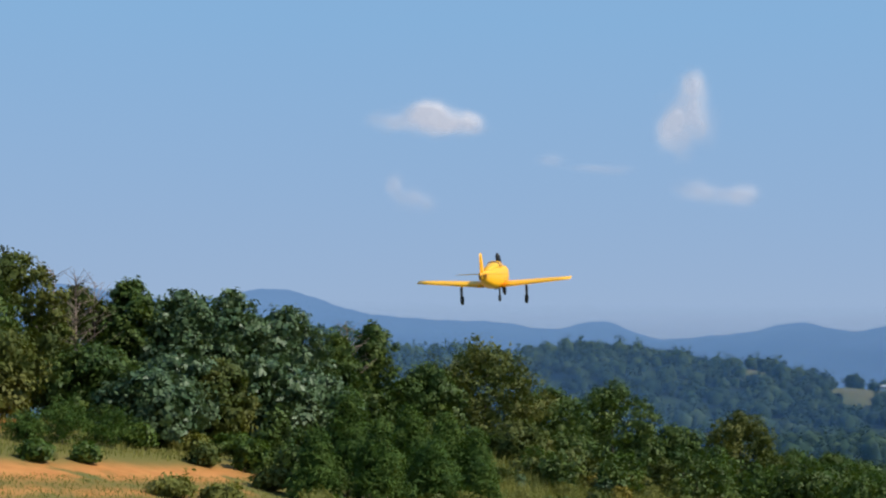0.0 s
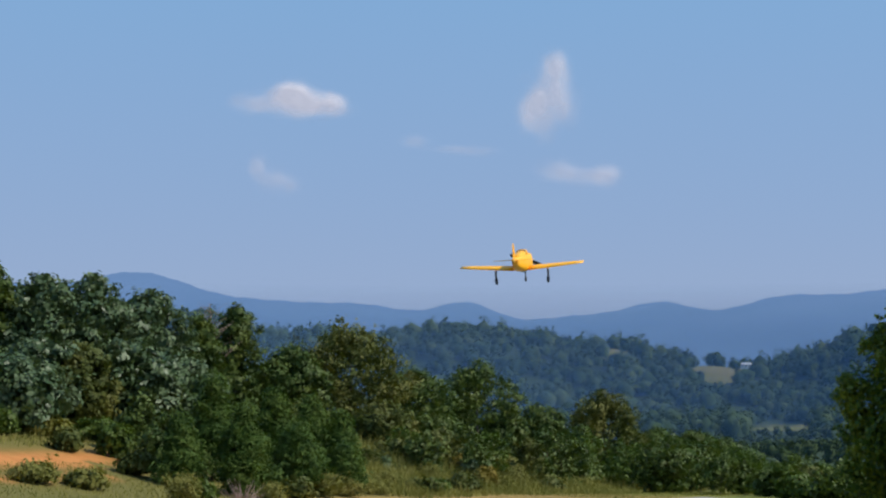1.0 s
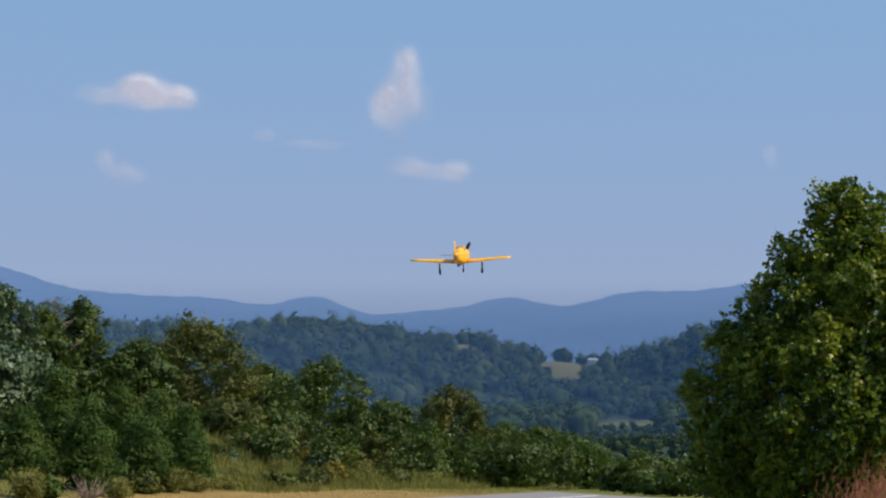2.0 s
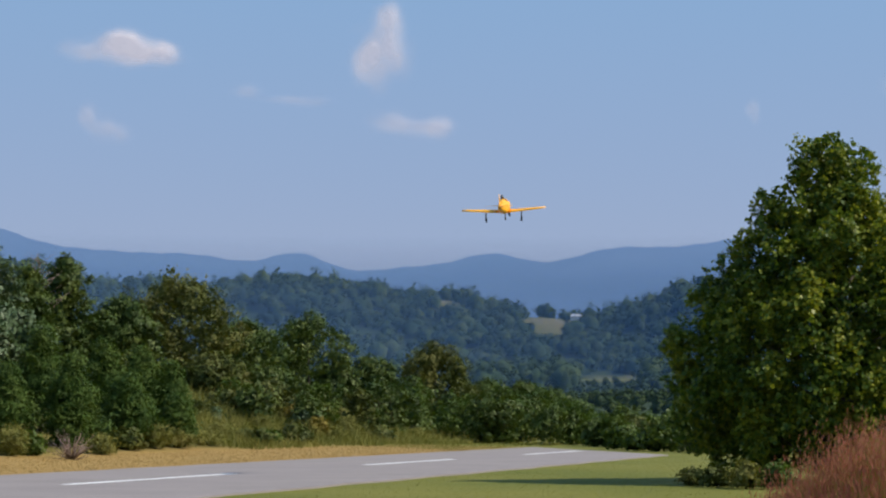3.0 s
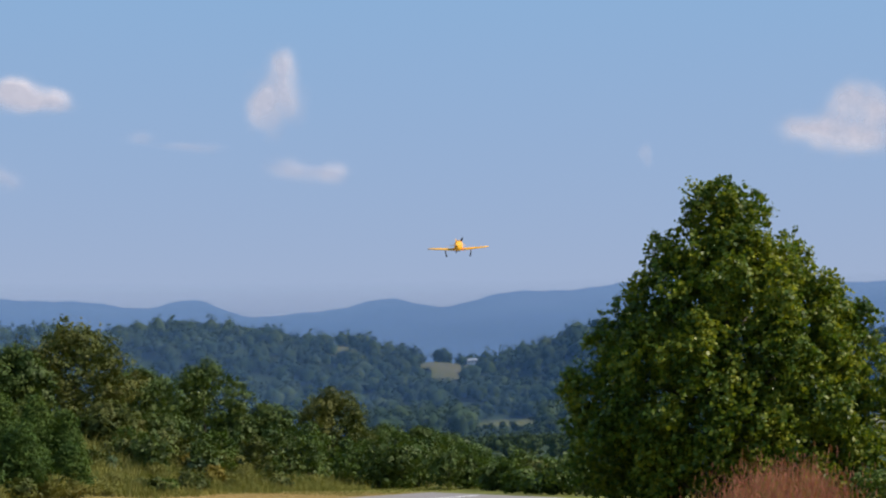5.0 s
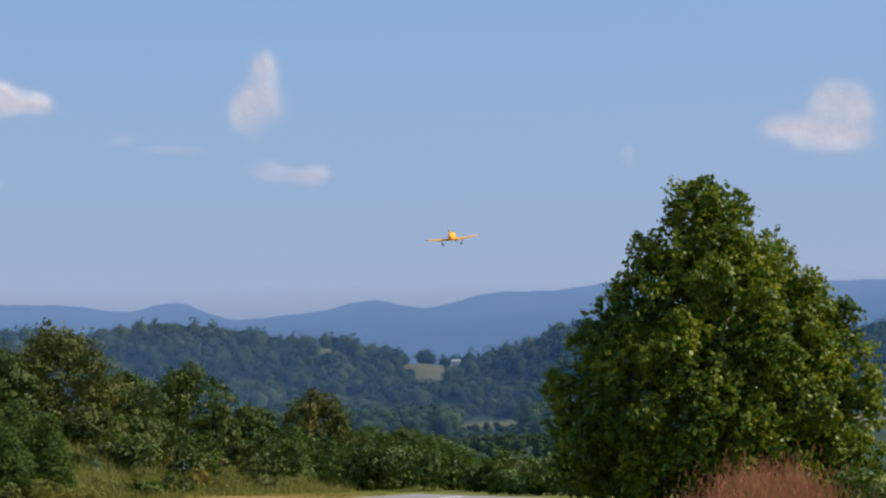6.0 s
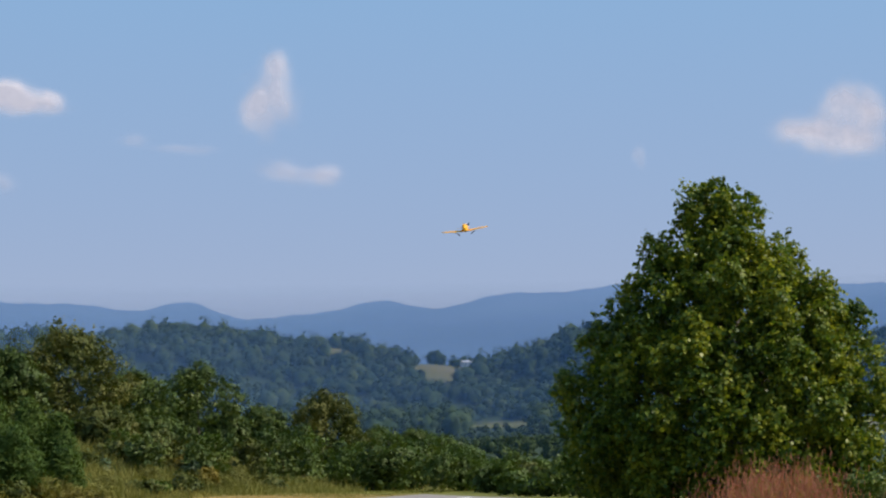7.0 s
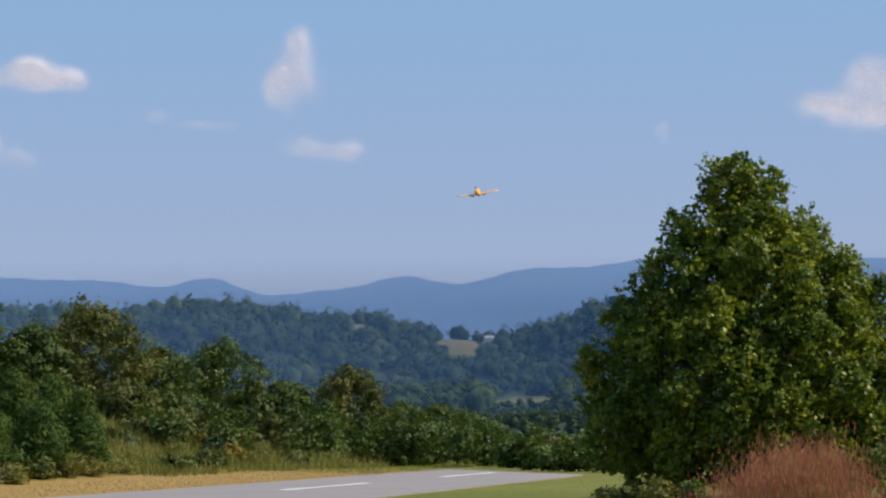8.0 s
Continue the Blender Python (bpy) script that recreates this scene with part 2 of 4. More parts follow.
def land(x, y):
    """The height of the ground."""
    x, y = np.asarray(x, float), np.asarray(y, float)
    r, b = np.hypot(x, y), np.degrees(np.arctan2(x, y))
    left = -x * math.cos(RUN) + y * math.sin(RUN)
    z = 3.9 * smoothstep(36, 59, left) * smoothstep(8.0, 2.0, b) * smoothstep(-110, -60, b)
    z = z * smoothstep(260, 150, r) + 0.5 * smoothstep(30, 45, left) * smoothstep(80, 60, left) * smoothstep(160, 100, r)
    z = z + 1.02 * np.exp(-(((x - 4.8) / 1.5) ** 2 + ((y - 12.4) / 1.7) ** 2))
    front = smoothstep(75, 50, np.abs(b - 8))
    hill_top = np.tan(np.radians(2.5 + bumps(b, HILL))) * 1150 + EYE
    z = z - 6 * smoothstep(190, 330, r) * smoothstep(520, 400, r) * front
    rise = np.interp(r, [400, 640, 740, 880, 1150], [0, 7, 12.6, 18.6, 18.6]) + (hill_top - 18.6) * smoothstep(0.0, 1.0, np.clip((r - 860) / 290, 0, 1) ** 0.9)
    fold = wobble(x, y, 150, 3) * 5 * smoothstep(860, 950, r) * smoothstep(1140, 1060, r)
    z = z + (rise + fold) * smoothstep(2100, 1180, r) * (0.25 + 0.75 * front)
    return z


def ridge_height(b):
    """How high the far ridge stands at a bearing, at 4300 m."""
    return np.tan(np.radians(3.9 + bumps(b, RIDGE) + 0.012 * np.sin(b * 7.1) + 0.008 * np.sin(b * 17.3))) * 4300 + EYE


MEADOWS = [(11.35, 1072, 0.6, 66), (10.95, 1098, 0.35, 40), (8.4, 1105, 0.5, 50), (12.08, 1100, 0.3, 62), (12.95, 848, 0.7, 38), (24.0, 800, 1.7, 90)]  # bearing, distance, half width in degrees, half depth


def in_meadow(b, r, grow=1.0):
    hit = np.zeros(np.shape(b))
    for mb, mr, wb, dr in MEADOWS:
        hit = np.maximum(hit, smoothstep(1.15 * grow, 0.85 * grow, np.sqrt(((b - mb) / wb) ** 2 + ((r - mr) / dr) ** 2) + 0.16 * np.sin(7.3 * b + 0.05 * r) + 0.12 * np.sin(0.11 * r - 11 * b)))
    return hit


def build_ground():
    radii = np.concatenate([[0.0, 2, 4, 6], np.arange(7.5, 20, 0.5), np.arange(20, 130, 1.6), np.arange(130, 400, 12), np.arange(400, 1260, 7), np.arange(1300, 2200, 90), np.arange(2300, 4950, 250)])
    fan = np.concatenate([np.arange(-180, -18, 6.0), np.arange(-18, 34, 0.35), np.arange(34, 180, 6.0)])
    rr, bb = np.meshgrid(radii, fan, indexing="ij")
    x, y = rr * np.sin(np.radians(bb)), rr * np.cos(np.radians(bb))
    z = land(x, y)
    n, k = rr.shape
    i = np.arange(n - 1)[:, None] * k + np.arange(k)[None, :]
    j = np.arange(n - 1)[:, None] * k + (np.arange(k)[None, :] + 1) % k
    faces = np.stack([i, i + k, j + k, j], -1).reshape(-1, 4)
    me = mesh_from("ground", np.stack([x, y, z], -1).reshape(-1, 3), faces, GROUND, True)
    left = (-x * math.cos(RUN) + y * math.sin(RUN)).ravel()
    along = (x * math.sin(RUN) + y * math.cos(RUN)).ravel()
    b, r = bb.ravel(), rr.ravel()
    ragged = wobble(x, y, 7, 5).ravel()
    masks = {
        "dry": smoothstep(29, 30.5, left) * smoothstep(39.5 + ragged, 36.5 + ragged, left) * smoothstep(126, 98, along + 5 * ragged) * (r < 160),
        "clay": np.clip(bumps(left + 0.5 * ragged, [(45.6, 1.3, 1.6), (42.4, 0.5, 0.9)]) + bumps(left, [(55, 2.5, 1.5)]) * smoothstep(-10.8, -11.5, b), 0, 1) * smoothstep(-4.2, -6.0, b + 0.3 * ragged) * (r < 130) * smoothstep(-60, -40, b),
        "weedy": smoothstep(36.5, 39.5, left) * (r < 200),
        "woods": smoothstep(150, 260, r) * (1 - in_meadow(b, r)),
        "meadow": in_meadow(b, r),
    }
    for name, values in masks.items():
        me.attributes.new(name, "FLOAT", "POINT").data.foreach_set("value", np.asarray(values, np.float32))
    return tagged(new("ground", me), "mown green grass field with dry strips and orange clay", "ground", kind="structure")


def build_runway():
    near, far, end_near, end_far, start = 17.6, 29.6, 94.0, 116.0, -60.0
    bm = bmesh.new()
    rows = []
    steps = 60
    for i in range(steps + 1):
        f = i / steps
        row = []
        for j in range(9):
            g = j / 8
            stop = end_near + (end_far - end_near) * g
            a = start + (stop - start) * f
            l = near + (far - near) * g + (0.12 * math.sin(a * 0.9 + j) if j in (0, 8) else 0)
            x, y = along_run(a, l)
            row.append(bm.verts.new((x, y, float(land(x, y)) * 0 + 0.045)))
        rows.append(row)
    for a, b in zip(rows, rows[1:]):
        for j in range(8):
            bm.faces.new((a[j], b[j], b[j + 1], a[j + 1]))
    rim = bmesh.ops.extrude_edge_only(bm, edges=[e for e in bm.edges if e.is_boundary])
    for v in rim["geom"]:
        if isinstance(v, bmesh.types.BMVert):
            v.co.z = -0.1
    run = tagged(new("runway", bm_mesh("runway", bm, ASPHALT, False)), "pale grey asphalt model runway with white dashes", "runway", kind="structure")
    for a in (0.8, 23.8, 47.0, 70.0, 92.6):
        bm = bmesh.new()
        half = 0.19
        pts = [along_run(a + s * 10.8, 23.9 + w * half * (1 + 0.15 * math.sin(9 * s))) for w in (-1, 1) for s in np.linspace(0, 1, 9)]
        vs = [bm.verts.new((x, y, 0.05)) for x, y in pts]
        for i in range(8):
            bm.faces.new((vs[i], vs[i + 1], vs[i + 10], vs[i + 9]))
        part("centre_dash", bm_mesh("centre_dash", bm, LINE_PAINT, False), run, "white painted dash")
    return run


def build_mountains():
    fan = np.arange(-40, 56, 0.12)
    rings = [(2700, 0.0), (3100, 0.22), (3500, 0.5), (3900, 0.8), (4150, 0.95), (4300, 1.0), (4420, 0.9), (4700, 0.5)]
    verts = []
    for r, h in rings:
        fade = smoothstep(-40, -30, fan) * smoothstep(56, 46, fan) * 0.4 + 0.6
        z = ridge_height(fan) * h * fade
        verts.append(np.stack([r * np.sin(np.radians(fan)), r * np.cos(np.radians(fan)), z], -1))
    k, n = len(fan), len(rings)
    i = np.arange(n - 1)[:, None] * k + np.arange(k - 1)[None, :]
    faces = np.stack([i, i + k, i + k + 1, i + 1], -1).reshape(-1, 4)
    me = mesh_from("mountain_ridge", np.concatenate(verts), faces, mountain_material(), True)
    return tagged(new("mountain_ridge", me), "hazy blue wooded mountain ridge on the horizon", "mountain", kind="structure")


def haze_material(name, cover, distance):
    """Haze blue painted on an added see-through sheet; it thins out upwards."""
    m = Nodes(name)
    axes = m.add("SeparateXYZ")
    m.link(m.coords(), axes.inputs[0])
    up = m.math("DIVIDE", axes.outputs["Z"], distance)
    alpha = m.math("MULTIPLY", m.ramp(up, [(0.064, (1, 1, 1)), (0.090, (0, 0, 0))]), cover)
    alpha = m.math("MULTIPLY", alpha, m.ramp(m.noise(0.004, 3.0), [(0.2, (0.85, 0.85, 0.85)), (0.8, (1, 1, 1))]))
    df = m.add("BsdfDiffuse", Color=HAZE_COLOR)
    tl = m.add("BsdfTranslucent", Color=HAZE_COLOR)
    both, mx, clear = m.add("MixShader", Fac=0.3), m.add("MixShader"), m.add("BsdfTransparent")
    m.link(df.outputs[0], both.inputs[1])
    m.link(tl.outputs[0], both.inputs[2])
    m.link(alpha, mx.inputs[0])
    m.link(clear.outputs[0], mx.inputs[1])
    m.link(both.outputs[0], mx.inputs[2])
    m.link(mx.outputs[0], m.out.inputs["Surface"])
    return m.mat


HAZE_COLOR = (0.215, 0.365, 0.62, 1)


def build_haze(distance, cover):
    """One bowed see-through sheet across the whole valley, added to stand in for haze."""
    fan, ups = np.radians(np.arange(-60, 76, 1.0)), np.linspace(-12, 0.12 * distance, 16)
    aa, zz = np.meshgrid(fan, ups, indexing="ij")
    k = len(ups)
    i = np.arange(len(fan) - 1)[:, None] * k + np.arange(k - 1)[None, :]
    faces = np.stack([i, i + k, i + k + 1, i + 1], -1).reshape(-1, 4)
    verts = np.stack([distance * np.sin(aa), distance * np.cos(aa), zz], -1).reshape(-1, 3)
    return tagged(new("haze_sheet", mesh_from("haze_sheet", verts, faces, haze_material("haze", cover, distance), True)), "thin pale blue sheet standing in for haze over the valley", "haze", kind="stuff")


build_ground()
build_runway()
build_mountains()
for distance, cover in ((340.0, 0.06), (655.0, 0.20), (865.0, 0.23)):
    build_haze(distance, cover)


# ================= clouds =================
def build_cloud(bearing, height, wide, tall, puffs, cover, label, seed):
    """A cumulus: a puffed shell of soft, ragged density facing the field."""
    far = 4550.0
    x, y = by_bearing(bearing, far * math.cos(radians(height)))
    centre = Vector((x, y, EYE + far * math.sin(radians(height))))
    w, h = far * radians(wide) / 2, 1.2 * far * radians(tall) / 2
    us, vs = np.meshgrid(np.linspace(-1.5, 1.5, 64), np.linspace(-1.5, 1.5, 48), indexing="ij")
    d = sum(a * np.exp(-(((us - pu) / ru) ** 2 + ((vs - pv) / rv) ** 2)) for pu, pv, ru, rv, a in puffs)
    d = 0.88 * d + 0.14 * wobble(us * w, vs * h, 90, seed) * np.clip(d * 2, 0, 1)
    d = np.clip(d, 0, 1.0) * smoothstep(1.5, 1.15, np.abs(us)) * smoothstep(1.5, 1.15, np.abs(vs))
    depth = -46 * np.sqrt(np.clip(d, 0, None)) + 2.5 * wobble(us * w, vs * h, 70, seed + 1)
    k = us.shape[1]
    i = np.arange(us.shape[0] - 1)[:, None] * k + np.arange(k - 1)[None, :]
    faces = np.stack([i, i + 1, i + k + 1, i + k], -1).reshape(-1, 4)
    me = mesh_from("cloud", np.stack([us * w, vs * h, -depth], -1).reshape(-1, 3), faces, cloud_material("cloud " + str(seed), cover), True)
    me.attributes.new("thickness", "FLOAT", "POINT").data.foreach_set("value", d.ravel().astype(np.float32))
    ob = tagged(new("cloud", me), label, "cloud", "clouds")
    turn = (Vector((0, 0, EYE)) - centre).to_track_quat("Z", "Y").to_matrix().to_4x4()
    ob.matrix_world = Matrix.Translation(centre) @ turn
    return ob


# puffs: place across and up, half sizes across and up, density
build_cloud(-0.42, 9.98, 3.2, 1.1, [(-0.05, 0.05, 0.34, 0.6, 0.95), (-0.12, 0.45, 0.22, 0.3, 0.5), (0.12, 0.4, 0.18, 0.3, 0.45), (0.38, -0.1, 0.3, 0.5, 0.8), (0.72, -0.05, 0.22, 0.4, 0.7), (-0.68, -0.05, 0.38, 0.4, 0.62), (0.2, -0.4, 0.7, 0.25, 0.3)], 0.8, "flat white cumulus cloud in a blue sky", 11)
build_cloud(6.62, 10.10, 1.95, 2.0, [(0.24, 0.38, 0.46, 0.5, 0.85), (0.22, 0.8, 0.3, 0.28, 0.6), (-0.28, -0.32, 0.5, 0.44, 1.0), (-0.22, -0.02, 0.2, 0.25, 0.4), (-0.1, -0.8, 0.32, 0.25, 0.4), (0.5, -0.25, 0.36, 0.42, 0.6), (-0.66, 0.5, 0.2, 0.16, 0.24)], 0.66, "tall ragged white cumulus cloud", 23)
build_cloud(22.04, 9.03, 3.3, 1.8, [(0.37, 0.55, 0.33, 0.5, 0.9), (0.72, 0.2, 0.25, 0.5, 0.75), (-0.57, -0.1, 0.33, 0.3, 0.75), (0.3, -0.4, 0.62, 0.4, 0.85), (-0.05, 0.0, 0.35, 0.4, 0.7)], 0.8, "billowing white cumulus cloud", 37)
build_cloud(3.95, 8.75, 2.7, 0.8, [(-0.7, 0.35, 0.3, 0.4, 0.5), (0.0, -0.1, 0.5, 0.3, 0.45), (0.6, -0.2, 0.4, 0.3, 0.5)], 0.36, "thin faint wisp of cloud", 41)
build_cloud(7.50, 8.05, 2.4, 1.0, [(-0.5, 0.1, 0.4, 0.5, 0.8), (0.2, -0.15, 0.5, 0.4, 0.75), (0.65, -0.1, 0.3, 0.45, 0.8)], 0.46, "small soft white cloud", 53)
build_cloud(-1.0, 7.85, 1.7, 1.3, [(-0.45, 0.4, 0.3, 0.4, 0.8), (0.1, -0.1, 0.5, 0.45, 0.6), (0.6, -0.2, 0.3, 0.3, 0.4)], 0.44, "small faded white cloud", 67)
build_cloud(16.9, 8.35, 0.8, 0.8, [(0.0, 0.1, 0.5, 0.5, 0.8), (0.2, -0.5, 0.3, 0.3, 0.4)], 0.24, "tiny faint wisp of cloud", 71)


# ================= trees and bushes =================
def leaves(rng, centres, out, size, aspect=0.62, droop=0.2, spread=0.9):
    """Folded four-cornered leaves at the centres, facing mostly outwards."""
    n = len(centres)
    normal = out + rng.normal(0, spread, (n, 3))
    normal[:, 2] += droop
    normal /= np.linalg.norm(normal, axis=1, keepdims=True) + 1e-9
    side = np.cross(normal, rng.normal(0, 1, (n, 3)))
    side /= np.linalg.norm(side, axis=1, keepdims=True) + 1e-9
    tip = np.cross(normal, side)
    s = (size * rng.uniform(0.6, 1.3, (n, 1)))
    fold = normal * s * 0.14
    v = np.stack([centres - tip * s * 0.5, centres + side * s * aspect * 0.5 + fold, centres + tip * s * 0.55, centres - side * s * aspect * 0.5 + fold], 1)
    return v.reshape(-1, 3), np.arange(n * 4).reshape(-1, 4)


def lobes_in(rng, count, height, low, profile, clump):
    """Places and sizes of the clumps of a crown; profile gives its half width at a share of its height."""
    out = []
    for i in range(count):
        f = min(1.0, (i + rng.uniform(0.1, 0.9)) / count)
        half = profile(f) * rng.uniform(0.86, 1.08)
        size = min(clump * rng.uniform(0.6, 1.35), 0.35 * clump + half * 0.6)
        a = i * 2.4 + rng.uniform(-0.5, 0.5)
        d = max(0.0, half - size * 0.8) * (1.0 if i % 4 else rng.uniform(0.2, 0.7))
        out.append((d * math.cos(a), d * math.sin(a), low + (height - low) * f - size * 0.8 * f + size * 0.5 * (1 - f), size))
    return np.array(out)


def crown_mesh(name, rng, lobes, total, size, mat, aspect=0.62, flat=0.85, droop=0.2, twig=0.0, spread=0.5, sprig=13):
    """Leaves in sprigs that share a way of facing; the sprigs crowd on the outside of the clumps, and some reach beyond them."""
    count = max(20, total // sprig)
    share = lobes[:, 3] ** 2
    pick = rng.choice(len(lobes), count, p=share / share.sum())
    out = rng.normal(0, 1, (count, 3))
    out[:, 2] = out[:, 2] * 0.9 + 0.2
    out /= np.linalg.norm(out, axis=1, keepdims=True)
    reach = 1.02 * rng.uniform(0.12, 1.0, count) ** 0.5 + 2 * twig * rng.uniform(0, 1, count) ** 6
    centre = lobes[pick, :3] + out * (lobes[pick, 3] * reach)[:, None] * np.array([1, 1, flat])
    centre[:, 2] += 0.15 * lobes[pick, 3] * rng.uniform(0, 1, count) ** 3
    facing = out + rng.normal(0, 0.33, (count, 3))
    girth = np.clip(lobes[pick, 3] * rng.uniform(0.10, 0.26, count), 0.5 * size, 1.7 * size)
    c = np.repeat(centre, sprig, 0) + rng.normal(0, 1, (count * sprig, 3)) * np.repeat(girth, sprig)[:, None] * np.array([1, 1, 0.8])
    o = np.repeat(facing, sprig, 0)
    keep = c[:, 2] > 0.05
    v, f = leaves(rng, c[keep], o[keep], size, aspect, droop, spread)
    return mesh_from(name, v, f, mat)


def limb_tube(bm, points, radii, sides=7):
    rings = []
    for i, (p, r) in enumerate(zip(points, radii)):
        way = (Vector(points[min(i + 1, len(points) - 1)]) - Vector(points[max(i - 1, 0)])).normalized()
        a = way.orthogonal().normalized()
        b = way.cross(a)
        rings.append([bm.verts.new(Vector(p) + r * (math.cos(t) * a + math.sin(t) * b)) for t in (2 * math.pi * k / sides for k in range(sides))])
    for lo, hi in zip(rings, rings[1:]):
        for k in range(sides):
            bm.faces.new((lo[k], lo[(k + 1) % sides], hi[(k + 1) % sides], hi[k]))
    bm.faces.new(rings[-1])
    bm.faces.new(rings[0][::-1])


def trunk_mesh(rng, height, girth, lobes, stems=1, limbs=14):
    bm = bmesh.new()
    for s in range(stems):
        lean = rng.uniform(-0.06, 0.06, 2) * (1 + 2 * (stems > 1))
        pts = [(lean[0] * z + 0.03 * math.sin(z), lean[1] * z + 0.03 * math.cos(1.3 * z), z) for z in np.linspace(-0.15, height * 0.86, 8)]
        limb_tube(bm, pts, [girth * (1.25 if i == 0 else 1) * (1 - 0.12 * i) for i in range(8)])
    for x, y, z, size in lobes[:limbs]:
        start = Vector((0, 0, max(0.2, z - 0.6 * size - 0.35 * math.hypot(x, y))))
        end = Vector((x, y, z))
        mid = start.lerp(end, 0.5) + Vector((0, 0, -0.1 * size))
        limb_tube(bm, [start, mid, end], [girth * 0.4, girth * 0.28, girth * 0.1], 5)
    return bm_mesh("trunk", bm, BARK)


def round_crown(w):
    return lambda f: w / 2 * (math.sqrt(max(0.0, 1 - ((f - 0.45) / 0.56) ** 2)) if f > 0.45 else 0.78 + 0.22 * f / 0.45)


def cone_crown(w):
    return lambda f: w / 2 * (1.0 - 0.86 * f) * min(1, 0.55 + 3 * f)


def build_tree(name, x, y, height, wide, mat, label, category, seed, group="", leaf=0.3, total=6000, low=0.12, count=22, profile=None, aspect=0.62, girth=None, stems=1, droop=0.2, z=None, flat=0.9, twig=0.22, clump=None, spread=0.38, more=(), turn=None):
    rng = np.random.RandomState(seed)
    thing = tagged(new(name), label, category, group)
    thing.matrix_basis = pose(x, y, float(land(x, y)) if z is None else z, 0, 0, float(rng.uniform(0, 360)) if turn is None else turn)
    lobes = lobes_in(rng, count, height, low * height, profile or round_crown(wide), clump or 0.15 * wide + 0.1)
    if len(more):
        lobes = np.concatenate([lobes, np.array(more)])
    part("trunk", trunk_mesh(rng, height, girth or 0.012 * height + 0.03, lobes, stems), thing)
    part("crown", crown_mesh("crown", rng, lobes, total, leaf, mat, aspect, flat, droop, twig, spread), thing)
    return thing


def top_at(bearing, distance, elevation):
    """The height of a top that stands so high over the horizon at that distance."""
    x, y = by_bearing(bearing, distance)
    return EYE + distance * math.tan(radians(elevation)) - float(land(x, y))


# the lone broad-leaved tree beside the runway
def build_lone_tree():
    rng = np.random.RandomState(7)
    x, y = by_bearing(19.0, 56.6)
    rise = [0.3, 0.85, 1.6, 2.6, 3.5, 4.3, 5.4, 6.1, 6.75, 7.5, 8.15, 8.7, 9.2]
    west = [3.0, 3.5, 4.0, 4.5, 4.15, 3.7, 3.2, 2.6, 2.2, 1.8, 1.4, 1.15, 0.6]
    east = [3.4, 3.9, 4.3, 4.4, 4.25, 4.1, 3.7, 3.2, 2.4, 1.8, 1.3, 1.1, 0.55]
    # the boughs that stand out from the crown: across, up, half size
    boughs = [(-0.3, 0.2, 7.7, 0.9), (0.35, -0.2, 7.75, 0.85), (0.0, 0.0, 7.2, 1.1), (-1.55, 0.1, 6.65, 0.68), (-2.0, -0.4, 5.7, 0.7), (1.5, -0.2, 6.5, 0.72), (2.65, -0.2, 5.55, 0.72), (3.4, 0.1, 4.9, 0.6), (-2.6, -0.6, 4.75, 0.85), (-3.1, 0.2, 4.4, 0.7),
              (-3.75, -0.2, 3.3, 0.75), (-4.0, 0.3, 2.4, 0.65), (-3.5, -0.4, 1.6, 0.8), (3.7, -0.4, 3.6, 0.85), (3.8, 0.2, 2.5, 0.8), (3.7, -0.3, 1.4, 0.9)]
    tries = 0
    while len(boughs) < 84 and tries < 4000:
        tries += 1
        z, a, r = rng.uniform(0.8, 7.2), rng.uniform(0, 6.283), rng.uniform(0.6, 0.95)
        w, e = np.interp(1.07 * z, rise, west), np.interp(1.07 * z, rise, east)
        half = (e if math.cos(a) > 0 else w) * math.cos(a) ** 2 + 0.45 * (w + e) * math.sin(a) ** 2
        d = max(0.0, half * rng.uniform(0.86, 1.0) - r)
        place = (d * math.cos(a), d * math.sin(a), z)
        if all(math.dist(place, q[:3]) > 0.66 * (r + q[3]) for q in boughs):
            boughs.append((*place, r))
    lobes = []
    for bx, by, bz, r in boughs:
        bz *= 1.07
        for i in range(int(9 + 20 * r)):
            way = rng.normal(0, 1, 3)
            way /= np.linalg.norm(way)
            size = rng.uniform(0.2, 0.38)
            reach = (r - 0.55 * size) * rng.uniform(0.75, 1.1)
            lobes.append((bx + way[0] * reach, by + way[1] * reach, max(0.25, bz + way[2] * reach * 1.15), size))
    for z in np.arange(0.6, 7.9, 0.4):
        w = min(np.interp(z, rise, west), np.interp(z, rise, east))
        for i in range(3):
            a, d = rng.uniform(0, 6.28), 0.5 * w * rng.uniform()
            lobes.append((d * math.cos(a), d * math.sin(a), z, rng.uniform(0.35, 0.6)))
    lobes = np.array(lobes)
    thing = tagged(new("broadleaf_tree"), "dense green broad-leaved tree with yellowing leaves beside the runway", "tree")
    thing.matrix_basis = pose(x, y, 0.0, 0, 0, -18.9)
    limbs = lobes[rng.choice(len(lobes), 40, replace=False)]
    part("trunk", trunk_mesh(rng, 8.9, 0.19, limbs, 1, 40), thing)
    part("crown", crown_mesh("crown", rng, lobes, 150000, 0.12, LEAF_BIG, 0.85, 1.3, 0.25, 0.12, 0.5, 9), thing)
    return thing


build_lone_tree()

